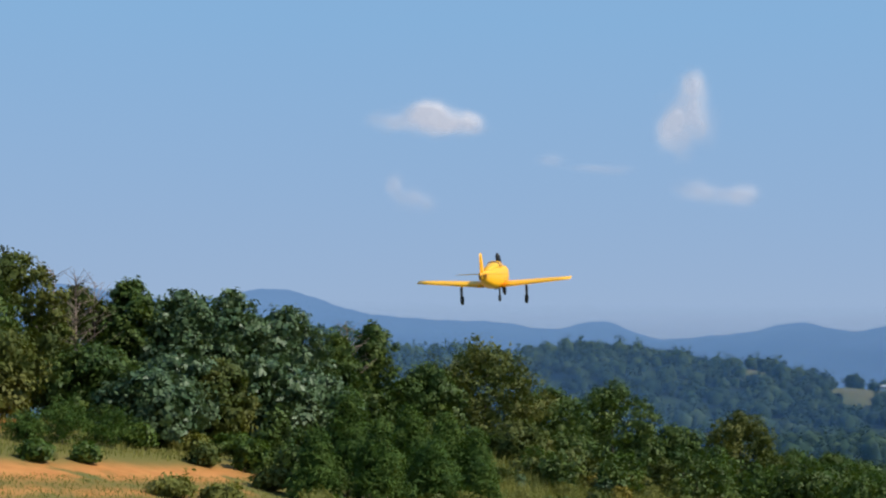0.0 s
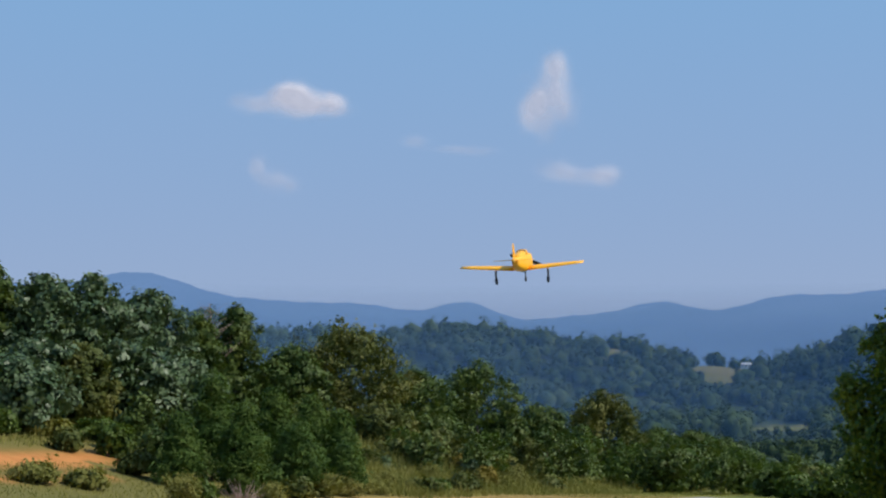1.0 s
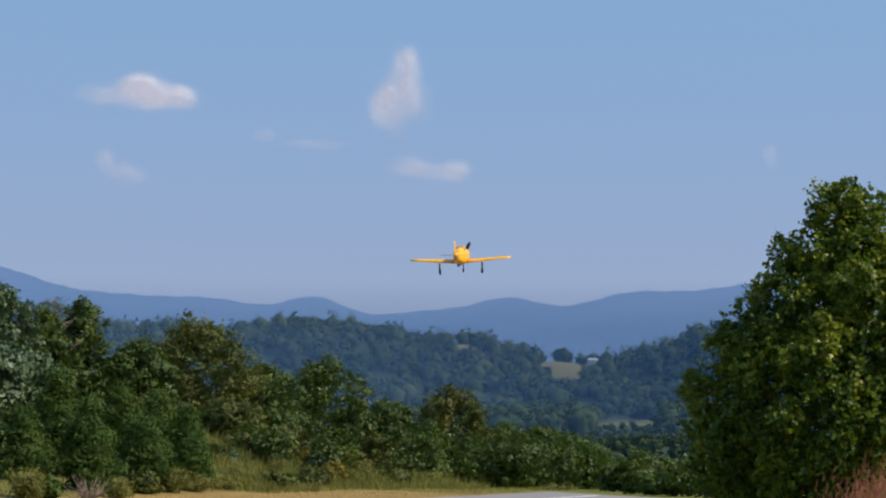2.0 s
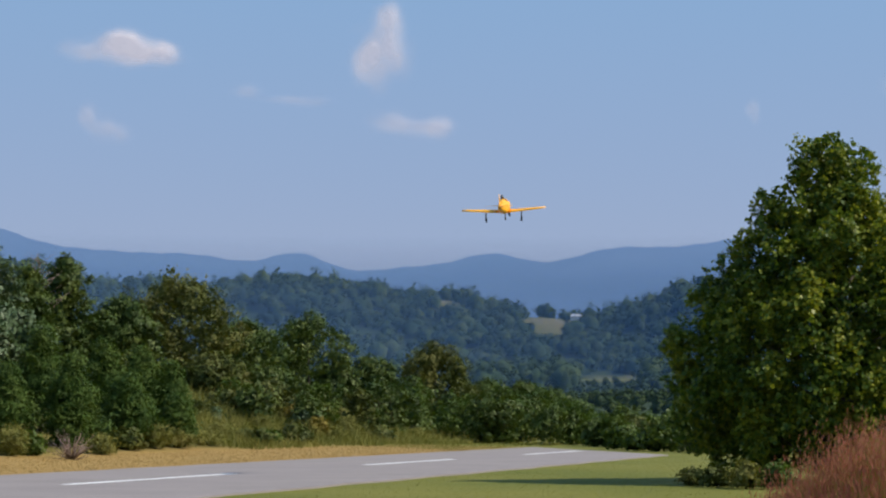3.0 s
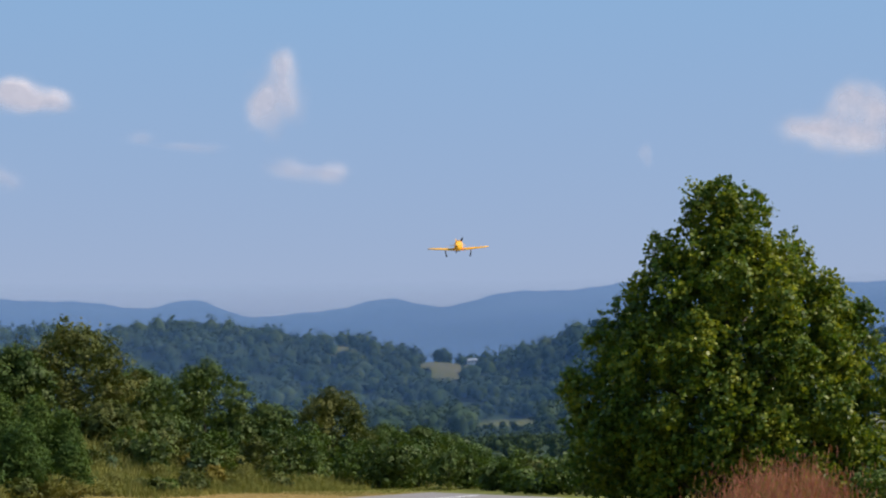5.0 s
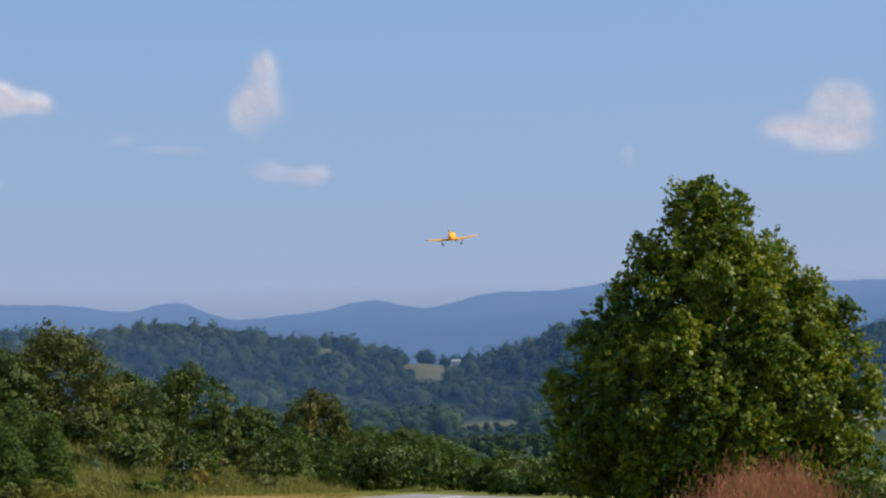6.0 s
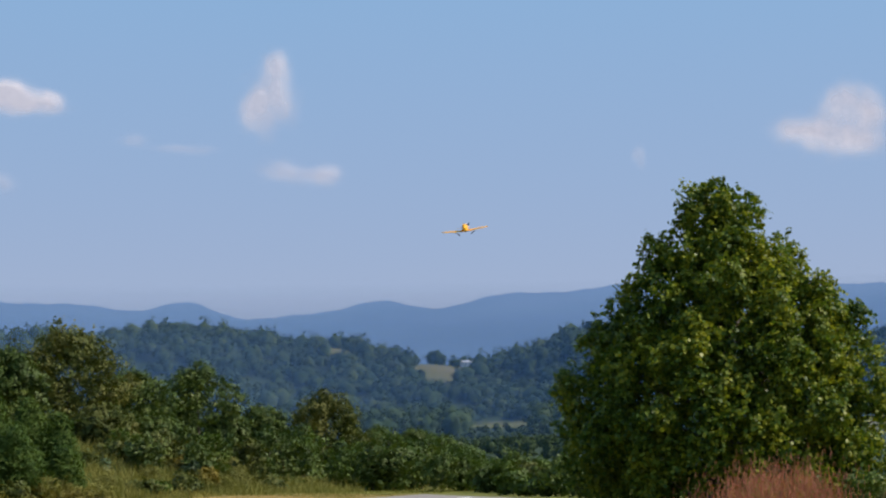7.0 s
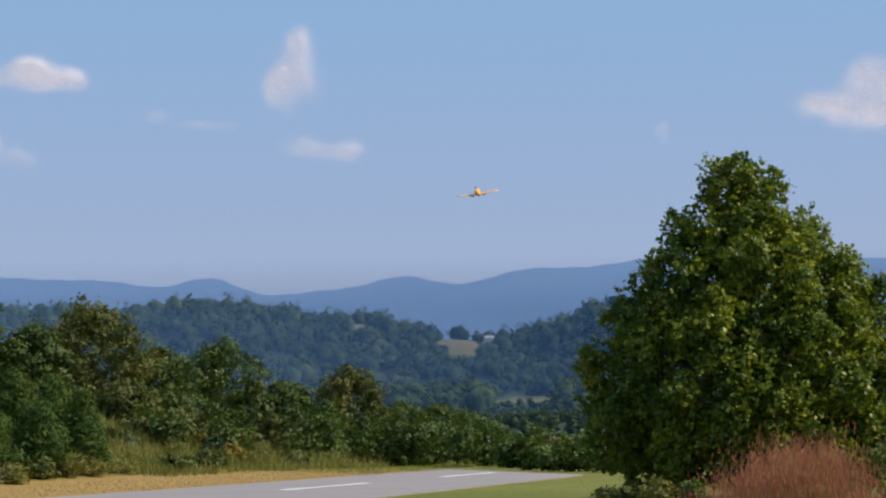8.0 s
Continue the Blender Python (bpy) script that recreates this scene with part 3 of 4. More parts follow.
# the wood beyond the runway: bearing, elevation of the top, width in degrees, metres left of the runway, leaves
WOOD = [
    (-13.6, 6.2, 3.0, 60, LEAF_OAK), (-11.8, 6.14, 2.6, 60, LEAF_OLIVE), (-10.0, 5.2, 2.2, 62, LEAF_OLIVE), (-8.6, 5.45, 1.5, 60, LEAF_OAK), (-7.1, 5.2, 2.2, 58, LEAF_GREY),
    (-5.8, 5.15, 2.4, 57, LEAF_GREY), (-4.3, 4.8, 2.1, 56, LEAF_GREY), (-2.9, 4.05, 1.2, 57, LEAF_OAK), (-1.9, 4.4, 1.3, 58, LEAF_OAK),
    (-0.4, 3.3, 1.8, 56, LEAF_OAK), (1.15, 3.9, 2.9, 55, LEAF_OLIVE), (2.9, 2.7, 2.0, 54, LEAF_OAK), (4.75, 2.88, 2.0, 52, LEAF_OAK),
    (6.35, 1.7, 1.5, 50, LEAF_OAK), (8.2, 2.08, 1.9, 49, LEAF_OLIVE), (2.1, 1.75, 1.5, 49, LEAF_OLIVE), (3.4, 1.5, 1.4, 49, LEAF_OAK), (5.5, 1.5, 1.0, 50, LEAF_OAK), (9.6, 1.1, 1.3, 47, LEAF_OAK), (10.7, 1.05, 1.3, 46, LEAF_OAK), (11.5, 0.75, 1.2, 45, LEAF_OAK),
    (-9.4, 3.6, 2.4, 55, LEAF_OAK), (-6.1, 3.3, 1.5, 52.5, LEAF_OLIVE), (-7.2, 3.5, 1.8, 53.5, LEAF_GREY), (-4.9, 3.4, 2.2, 52, LEAF_GREY), (-3.5, 3.0, 1.8, 52, LEAF_GREY), (-12.6, 4.2, 2.6, 55, LEAF_OLIVE), (-8.0, 3.0, 2.0, 51, LEAF_GREY),
]
KIND_WORDS = {LEAF_OAK: "dark green broad-leaved tree at the wood's edge", LEAF_GREY: "grey-green large-leaved tree at the wood's edge", LEAF_OLIVE: "olive green tree with browning leaves at the wood's edge"}
for i, (b, el, wd, left, mat) in enumerate(WOOD):
    d = min(beside(b, left), 175)
    x, y = by_bearing(b, d)
    build_tree("tree", x, y, top_at(b, d, el), d * radians(wd) * 1.36, mat, KIND_WORDS[mat], "tree", 100 + i, "trees of the wood", leaf=0.3 if mat is LEAF_GREY else 0.245, total=15500 if mat is LEAF_OLIVE else 12500, low=0.02, count=70, clump=0.13 * d * radians(wd) + 0.25, spread=0.22, twig=0.12)

# soft young pines before the wood
for i, (b, el, wd, left) in enumerate([(-2.5, 2.55, 1.9, 42), (-0.85, 2.1, 1.9, 41), (0.15, 1.9, 1.7, 41), (-3.4, 1.4, 1.3, 41), (-1.7, 1.7, 1.9, 39), (0.95, 1.5, 1.5, 40), (-0.2, 1.2, 1.9, 39), (1.1, 0.6, 1.2, 38.5)]):
    d = beside(b, left)
    x, y = by_bearing(b, d)
    h = top_at(b, d, el)
    build_tree("young_pine", x, y, h, d * radians(wd), NEEDLES, "soft green young pine before the wood", "pine tree", 200 + i, "young pines", leaf=0.34, total=9000, low=0.02, count=24, profile=cone_crown(d * radians(wd) * 1.25), aspect=0.16, droop=0.5)

# bushes along the runway's far side and past its end: bearing, elevation of the top, width in degrees, metres left, leaves
BUSHES = []
rng_b = random.Random(5)
for i in range(46):
    f = i / 45
    b = 2.6 + 12.4 * f + rng_b.uniform(-0.3, 0.3)
    BUSHES.append((b, float(np.interp(b, [0, 3, 6, 9, 12, 15], [0.9, 0.9, 0.9, 0.95, 0.55, -0.1])) + rng_b.uniform(-0.45, 0.25), rng_b.uniform(0.9, 1.6), float(np.interp(b, [1, 8, 10, 12, 15], [44, 42, 37, 30, 22])) + rng_b.uniform(-2, 3), rng_b.choice([LEAF_OAK, LEAF_OLIVE, LEAF_FRESH, LEAF_OAK, LEAF_FRESH])))
for i in range(22):
    b = -3.5 + 14 * i / 21 + rng_b.uniform(-0.3, 0.3)
    BUSHES.append((b, rng_b.uniform(-0.62, -0.15), rng_b.uniform(0.5, 1.1), float(np.interp(b, [-3, 10], [37, 40])) + rng_b.uniform(-0.8, 1.6), rng_b.choice([WEEDS, WEEDS, LEAF_OLIVE, WEEDS, LEAF_FRESH])))
for i in range(22):
    b = 1.5 + 6.0 * i / 21 + rng_b.uniform(-0.2, 0.2)
    f = rng_b.uniform(0, 1)
    BUSHES.append((b, -0.1 + 0.9 * f + rng_b.uniform(-0.15, 0.2), rng_b.uniform(0.35, 0.85), 40 + 6.5 * f, rng_b.choice([WEEDS, LEAF_OLIVE, LEAF_GREY, LEAF_OAK, LEAF_FRESH])))
BUSHES += [(14.65, 0.25, 1.6, 19.6, LEAF_FRESH), (13.3, -0.1, 1.0, 23.5, LEAF_FRESH), (9.2, 1.0, 1.3, 43, LEAF_OLIVE), (10.6, 0.85, 1.2, 42, LEAF_OAK), (4.3, 0.35, 0.7, 43, YELLOWED), (5.0, 0.0, 0.6, 40, YELLOWED), (14.2, -0.15, 1.0, 20.5, LEAF_OAK), (13.7, -0.3, 0.8, 22, LEAF_FRESH), (15.4, -0.3, 1.0, 17.5, LEAF_OLIVE), (12.6, 0.0, 1.0, 27, LEAF_OAK)]
BUSH_WORDS = {LEAF_OAK: "dark green bush beside the runway", LEAF_OLIVE: "olive brown-tinged bush beside the runway", LEAF_FRESH: "bright green bush beside the runway", LEAF_GREY: "grey-green bush beside the runway", WEEDS: "golden-green clump of tall weeds", YELLOWED: "yellowed weed bush beside the runway"}
BUSHES = [q for q in BUSHES if not (-2.4 < q[0] < -0.9 and q[3] < 38.5)]
for i, (b, el, wd, left, mat) in enumerate(BUSHES):
    d = min(beside(b, left), 165)
    x, y = by_bearing(b, d)
    h = max(0.5, top_at(b, d, el))
    build_tree("bush", x, y, h, max(1.0, d * radians(wd)), mat, BUSH_WORDS[mat], "bush", 300 + i, "bushes beyond the runway", leaf=0.28 if mat is WEEDS else 0.23, total=1700, low=0.0, count=18, girth=0.025, stems=2, aspect=0.16 if mat is WEEDS else 0.62, droop=0.0 if mat is WEEDS else 0.2, clump=max(0.28, 0.0045 * d * wd), twig=0.35)

# brush about the foot of the lone tree
for i, (b, d, h, w, mat) in enumerate([(15.9, 52, 0.5, 1.0, LEAF_OLIVE), (16.6, 51, 0.65, 1.1, WEEDS), (17.4, 51, 0.6, 1.0, LEAF_FRESH), (15.3, 53, 0.4, 0.8, LEAF_OLIVE), (22.8, 52, 1.4, 1.8, LEAF_FRESH), (23.6, 50, 1.1, 1.6, LEAF_OLIVE)]):
    x, y = by_bearing(b, d)
    build_tree("bush", x, y, h, w, mat, "wispy low bush at the foot of a tree", "bush", 440 + i, "brush under the lone tree", leaf=0.11, total=1500, low=0.0, count=12, girth=0.015, stems=2, twig=0.4, clump=0.26)

# bushes and little pines on the clay bank
for i, (b, el, wd, left, mat) in enumerate([(-11.2, 1.5, 1.1, 50, NEEDLES), (-10.2, 1.9, 1.5, 50, NEEDLES), (-9.0, 1.7, 1.8, 50, NEEDLES), (-8.2, 1.2, 1.0, 50, LEAF_FRESH), (-7.0, 0.9, 1.5, 50, WEEDS), (-5.6, 1.0, 1.3, 49, LEAF_FRESH), (-5.1, 0.9, 1.0, 46, LEAF_FRESH), (-9.6, 0.6, 0.6, 47, LEAF_FRESH), (-10.9, 0.7, 0.8, 47, LEAF_FRESH), (-7.3, 0.2, 1.6, 42, WEEDS), (-5.9, 0.0, 1.5, 41, WEEDS), (-4.4, 1.7, 1.2, 46, LEAF_OAK), (-4.0, 1.3, 1.2, 44, LEAF_OAK), (-4.6, 0.6, 1.2, 43, LEAF_OLIVE), (-6.4, 0.7, 0.7, 47, LEAF_OLIVE)]):
    d = beside(b, left)
    x, y = by_bearing(b, d)
    kind = "small_pine" if mat is NEEDLES else "bush"
    label = "small bushy green pine on the clay bank" if mat is NEEDLES else BUSH_WORDS[mat].replace("beside the runway", "on the clay bank")
    build_tree(kind, x, y, max(0.45, top_at(b, d, el + (0.25 if left > 45 else -0.25))), d * radians(wd) * (1.0 if left > 45 else 0.8), mat, label, "pine tree" if mat is NEEDLES else "bush", 500 + i, "growth on the bank", leaf=0.2, total=3000, low=0.0, count=16, girth=0.03, aspect=0.2 if mat is NEEDLES else 0.6, twig=0.35, clump=0.4)


# ================= the wooded hill =================
def dome():
    """A half-open ball: the crown of a far tree."""
    bm = bmesh.new()
    bmesh.ops.create_icosphere(bm, subdivisions=1, radius=1)
    bmesh.ops.delete(bm, geom=[v for v in bm.verts if v.co.z < -0.55], context="VERTS")
    bm.verts.index_update()
    v, f = np.array([v.co for v in bm.verts]), np.array([[v.index for v in q.verts] for q in bm.faces])
    bm.free()
    return v, f


def woods(name, places, heights, sprays, size, mat, label, seed):
    """Many tree crowns in one sheet of stuff: lumpy domes with loose sprays of leaves about them."""
    rng = np.random.RandomState(seed)
    n = len(places)
    wide = heights * rng.uniform(0.42, 0.62, n)
    scale = np.stack([wide, wide, heights * 0.58], -1)[:, None, :]
    knots = rng.normal(0, 1, (n, 7, 3))
    knots /= np.linalg.norm(knots, axis=2, keepdims=True)

    def placed(way, swell):
        lump = np.einsum("nij,nkj->nik", way, knots).max(2)
        reach = (0.58 + 0.80 * np.clip(lump - 0.5, 0, 1)) * swell
        c = places[:, None, :] + way * reach[..., None] * scale
        c[..., 2] += (heights * 0.4)[:, None]
        return c

    dv, df = dome()
    core = placed(np.broadcast_to(dv, (n, *dv.shape)), 0.72) + rng.normal(0, 0.03, (n, len(dv), 3)) * heights[:, None, None]
    faces = (df[None] + (np.arange(n) * len(dv))[:, None, None]).reshape(-1, 3)
    thing = tagged(new(name, mesh_from(name, core.reshape(-1, 3), faces, mat, True)), label, "woods", kind="stuff")
    sprigs = max(1, sprays // 9)
    out = rng.normal(0, 1, (n, sprigs, 3))
    out[..., 2] = np.abs(out[..., 2]) * 0.9
    out /= np.linalg.norm(out, axis=2, keepdims=True)
    c = placed(out, rng.uniform(0.74, 0.94, (n, sprigs)))
    c = np.repeat(c.reshape(-1, 3), 9, 0) + rng.normal(0, 1, (n * sprigs * 9, 3)) * np.repeat(np.repeat(wide, sprigs), 9)[:, None] * 0.085
    facing = np.repeat((out + rng.normal(0, 0.25, out.shape)).reshape(-1, 3), 9, 0)
    v, f = leaves(rng, c, facing, size, 0.9, 0.2, 0.28)
    part("leaf_sprays", mesh_from("leaf_sprays", v, f, mat), thing)
    return thing


def scatter(rng, count, b0, b1, r0, r1):
    b = rng.uniform(b0, b1, count)
    r = np.sqrt(rng.uniform(r0 ** 2, r1 ** 2, count))
    return b, r


rng_w = np.random.RandomState(77)
wb, wr = scatter(rng_w, 5200, -5, 27, 670, 1180)
keep = (in_meadow(wb, wr, 1.05) < 0.3) & ((wr > 874) | ((np.abs(wb - 12.95) > 0.85) & (wb < 22.2))) & ((wr > 880) | (rng_w.uniform(0, 1, len(wb)) < 0.5))
wb, wr = wb[keep], wr[keep]
wx, wy = wr * np.sin(np.radians(wb)), wr * np.cos(np.radians(wb))
woods("hill_woods", np.stack([wx, wy, land(wx, wy) - 1.6], -1), rng_w.uniform(5.5, 10.5, len(wx)) + 7 * rng_w.uniform(0, 1, len(wx)) ** 4, 72, 1.25, FAR_LEAF, "blue-green hazy woods covering a far hillside", 78)
vb, vr = scatter(rng_w, 560, 7.0, 29, 360, 620)
more_b, more_r = scatter(rng_w, 170, 9.5, 16.5, 620, 770)
vb, vr = np.concatenate([vb, more_b]), np.concatenate([vr, more_r])
keep = (in_meadow(vb, vr, 1.1) < 0.2) & ((vb < 22.2) | (vr < 430))
vb, vr = vb[keep], vr[keep]
vx, vy = vr * np.sin(np.radians(vb)), vr * np.cos(np.radians(vb))
woods("valley_woods", np.stack([vx, vy, land(vx, vy) - 0.5], -1), rng_w.uniform(4.5, 8, len(vx)) * np.interp(vr, [360, 620, 770], [1.1, 0.62, 0.5]), 171, 0.75, VALLEY_LEAF, "round green trees in the valley", 79)


def box(bm, x0, x1, y0, y1, z0, z1):
    r = bmesh.ops.create_cube(bm, size=1)
    for v in r["verts"]:
        v.co = Vector(((x0 + x1) / 2 + v.co.x * (x1 - x0), (y0 + y1) / 2 + v.co.y * (y1 - y0), (z0 + z1) / 2 + v.co.z * (z1 - z0)))
    return r["verts"]


def build_house():
    x, y = by_bearing(12.05, 1132)
    thing = tagged(new("house"), "small white house on the hill crest", "house")
    thing.matrix_basis = pose(x, y, float(land(x, y)) + 1.0, 0, 0, -20)
    thing.scale = (0.6, 0.6, 0.6)
    bm = bmesh.new()
    box(bm, -5, 5, -3, 3, -2, 3)
    part("wall", bm_mesh("wall", bm, HOUSE_WHITE, False), thing)
    bm = bmesh.new()
    a = [bm.verts.new(p) for p in ((-5.4, -3.5, 2.9), (5.4, -3.5, 2.9), (5.4, 3.5, 2.9), (-5.4, 3.5, 2.9), (-5.4, 0, 4.8), (5.4, 0, 4.8))]
    for f in ((0, 1, 5, 4), (2, 3, 4, 5), (0, 4, 3), (1, 2, 5), (0, 3, 2, 1)):
        bm.faces.new([a[i] for i in f])
    part("roof", bm_mesh("roof", bm, HOUSE_ROOF, False), thing)
    for wx in (-3, 0, 3):
        bm = bmesh.new()
        box(bm, wx - 0.5, wx + 0.5, -3.06, -2.98, 0.8, 2.2)
        part("window", bm_mesh("window", bm, HOUSE_DARK, False), thing)


build_house()


# ================= grasses =================
def blades(rng, x, y, z, height, wide, lean=0.25):
    """Upright tapered blades of grass."""
    n = len(x)
    a = rng.uniform(0, 2 * np.pi, n)
    h = height * rng.uniform(0.55, 1.15, n)
    bend = rng.normal(0, lean, (n, 2)) * h[:, None]
    base = np.stack([x, y, z], -1)
    side = np.stack([np.cos(a), np.sin(a), 0 * a], -1) * (wide * rng.uniform(0.6, 1.3, n))[:, None]
    tip = base + np.concatenate([bend, h[:, None]], 1)
    mid = base + np.concatenate([bend * 0.35, h[:, None] * 0.6], 1)
    v = np.stack([base - side, base + side, mid + side * 0.7, tip, mid - side * 0.7], 1).reshape(-1, 3)
    i = np.arange(n)[:, None] * 5
    return v, np.concatenate([i + [0, 1, 2, 4], i + [4, 2, 3, 3]], 0), tip


def grass_patch(name, count, along0, along1, left0, left1, height, wide, mat, label, seed, ragged=0.0, grow=0.0):
    """A stretch of grass beside the runway; its edges may be ragged, and it may grow taller away from the runway."""
    rng = np.random.RandomState(seed)
    a, l = rng.uniform(along0, along1, count), rng.uniform(left0, left1, count)
    x = a * math.sin(RUN) - l * math.cos(RUN)
    y = a * math.cos(RUN) + l * math.sin(RUN)
    off = ragged * wobble(x, y, 9, seed)
    keep = (l + off > left0 + ragged) & (a + 4 * off < along1 - ragged) & (a + 4 * off > along0 + ragged)
    x, y, l, off = x[keep], y[keep], l[keep], off[keep]
    n = len(x)
    tall = height * (0.5 + 0.6 * rng.uniform(0, 1, n)) * ((0.2 + 0.8 * smoothstep(left0, left0 + grow, l + off)) if grow else 1.0)
    v, f, _ = blades(rng, x, y, land(x, y) - 0.01, tall, wide)
    tri = np.stack([np.arange(n) * 5 + 4, np.arange(n) * 5 + 2, np.arange(n) * 5 + 3], -1)
    me = bpy.data.meshes.new(name)
    me.from_pydata(v.tolist(), [], f[:n].tolist() + tri.tolist())
    me.materials.append(mat)
    return tagged(new(name, me), label, "grass", kind="stuff")


grass_patch("dry_grass", 22000, 25, 118, 30.0, 37, 0.055, 0.016, DRY, "dry straw-coloured grass strip along the runway", 31, 0.5)
grass_patch("lawn_grass", 20000, 28, 130, 5, 17.5, 0.035, 0.012, LAWN, "short mown green grass beside the runway", 32)
grass_patch("verge_grass", 12000, 106, 140, 29.9, 42, 0.08, 0.014, LAWN, "green grass verge past the runway", 33, 1.0)
grass_patch("tall_weeds", 34000, 90, 150, 35.5, 50, 1.1, 0.022, WEEDS, "tall golden weeds along the wood", 34, 1.2, 6.0)
grass_patch("bank_grass", 16000, 28, 80, 36, 45, 0.14, 0.018, WEEDS, "olive and golden weeds on the clay bank", 35, 1.5)


grass_patch("bank_top_grass", 16000, 20, 90, 47, 56, 0.35, 0.02, WEEDS, "tall olive grass on top of the clay bank", 36, 1.0)


def build_red_grass():
    rng = np.random.RandomState(61)
    n = 20000
    x, y = 4.65 + rng.normal(0, 1.2, n), 12.4 + rng.normal(0, 0.9, n)
    z = land(x, y)
    edge = smoothstep(5.12, 4.72, x + 0.1 * rng.normal(0, 1, n) - 0.2 * (y - 12.4))
    h = 0.24 + 0.38 * edge * np.exp(-((x - 4.8) / 1.5) ** 2) * smoothstep(2.4, 4.75, x)
    v, f, tip = blades(rng, x, y, z - 0.02, h, 0.0028, 0.18)
    f = f[:n].tolist() + np.stack([np.arange(n) * 5 + 4, np.arange(n) * 5 + 2, np.arange(n) * 5 + 3], -1).tolist()
    me = bpy.data.meshes.new("red_grass_stems")
    me.from_pydata(v.tolist(), [], f)
    me.materials.append(STEMS)
    thing = tagged(new("red_grass", me), "mound of tall grass with red feathery seed heads", "grass", kind="stuff")
    k = 7
    tip = tip[edge > 0.35]
    n = len(tip)
    c = tip[:, None, :] + rng.normal(0, 1, (n, k, 3)) * np.array([0.03, 0.03, 0.075]) - np.array([0, 0, 0.07])
    c = c.reshape(-1, 3)
    v, f, _ = blades(rng, c[:, 0], c[:, 1], c[:, 2] - 0.03, 0.065, 0.0022, 0.4)
    part("seed_heads", mesh_from("seed_heads", v, f[:len(c)], RED_HEADS), thing, "red feathery seed heads")


build_red_grass()


def build_dead_bush():
    b, d = -1.67, beside(-1.67, 35.6)
    x, y = by_bearing(b, d)
    rng = np.random.RandomState(9)
    bm = bmesh.new()
    for i in range(70):
        a, e = rng.uniform(0, 6.28), rng.uniform(0.3, 1.4)
        way = Vector((math.cos(a) * math.cos(e), math.sin(a) * math.cos(e), math.sin(e)))
        l = rng.uniform(0.5, 1.1)
        bend = Vector(rng.normal(0, 0.12, 3))
        limb_tube(bm, [Vector((0, 0, -0.05)) + way * 0.05, way * l * 0.5 + bend, way * l + bend * 1.5], [0.025, 0.015, 0.006], 4)
    thing = tagged(new("dead_bush", bm_mesh("dead_bush", bm, DEAD)), "dead grey-brown twiggy bush beside the runway", "bush")
    thing.matrix_basis = pose(x, y, float(land(x, y)))


build_dead_bush()


def build_bare_tree(bearing, left, elevation, seed):
    """A thin leafless tree among the others."""
    d = beside(bearing, left)
    x, y = by_bearing(bearing, d)
    height = top_at(bearing, d, elevation)
    rng = np.random.RandomState(seed)
    thing = tagged(new("bare_tree"), "thin leafless tree standing among green trees", "tree", "trees of the wood")
    thing.matrix_basis = pose(x, y, float(land(x, y)))
    bm = bmesh.new()
    limb_tube(bm, [(0, 0, -0.1), (0.08, 0, height * 0.5), (-0.05, 0.05, height * 0.97)], [0.07, 0.05, 0.012], 7)
    part("trunk", bm_mesh("trunk", bm, DEAD), thing)
    bm = bmesh.new()
    for i in range(46):
        z = height * rng.uniform(0.45, 0.96)
        a, l = rng.uniform(0, 6.28), (height - z) * 0.5 + rng.uniform(0.3, 0.8)
        rise = rng.uniform(0.35, 0.9)
        way = Vector((math.cos(a), math.sin(a), rise)).normalized()
        bend = Vector(rng.normal(0, 0.1, 3))
        limb_tube(bm, [Vector((0, 0, z)), Vector((0, 0, z)) + way * l * 0.55 + bend, Vector((0, 0, z)) + way * l + bend * 2], [0.022, 0.015, 0.006], 4)
    part("bare_crown", bm_mesh("bare_crown", bm, DEAD), thing)


for b, left, el, seed in ((-10.6, 61, 5.75, 1), (-10.0, 60, 5.6, 2), (-9.5, 61, 5.45, 3), (-2.6, 57, 4.35, 4)):
    build_bare_tree(b, left, el, seed)


# ================= the model airplane =================
def loft(name, sections, mat, sides=20, power=2.3):
    """A body through sections (y, half width, bottom, top)."""
    bm = bmesh.new()
    rings = []
    for yy, w, lo, hi in sections:
        ring = []
        for k in range(sides):
            t = 2 * math.pi * k / sides
            c, s = math.cos(t), math.sin(t)
            ring.append(bm.verts.new((w * math.copysign(abs(c) ** (2 / power), c), yy, (lo + hi) / 2 + (hi - lo) / 2 * math.copysign(abs(s) ** (2 / power), s))))
        rings.append(ring)
    for a, b in zip(rings, rings[1:]):
        for k in range(sides):
            bm.faces.new((a[k], a[(k + 1) % sides], b[(k + 1) % sides], b[k]))
    bm.faces.new(rings[0][::-1])
    bm.faces.new(rings[-1])
    return bm_mesh(name, bm, mat)


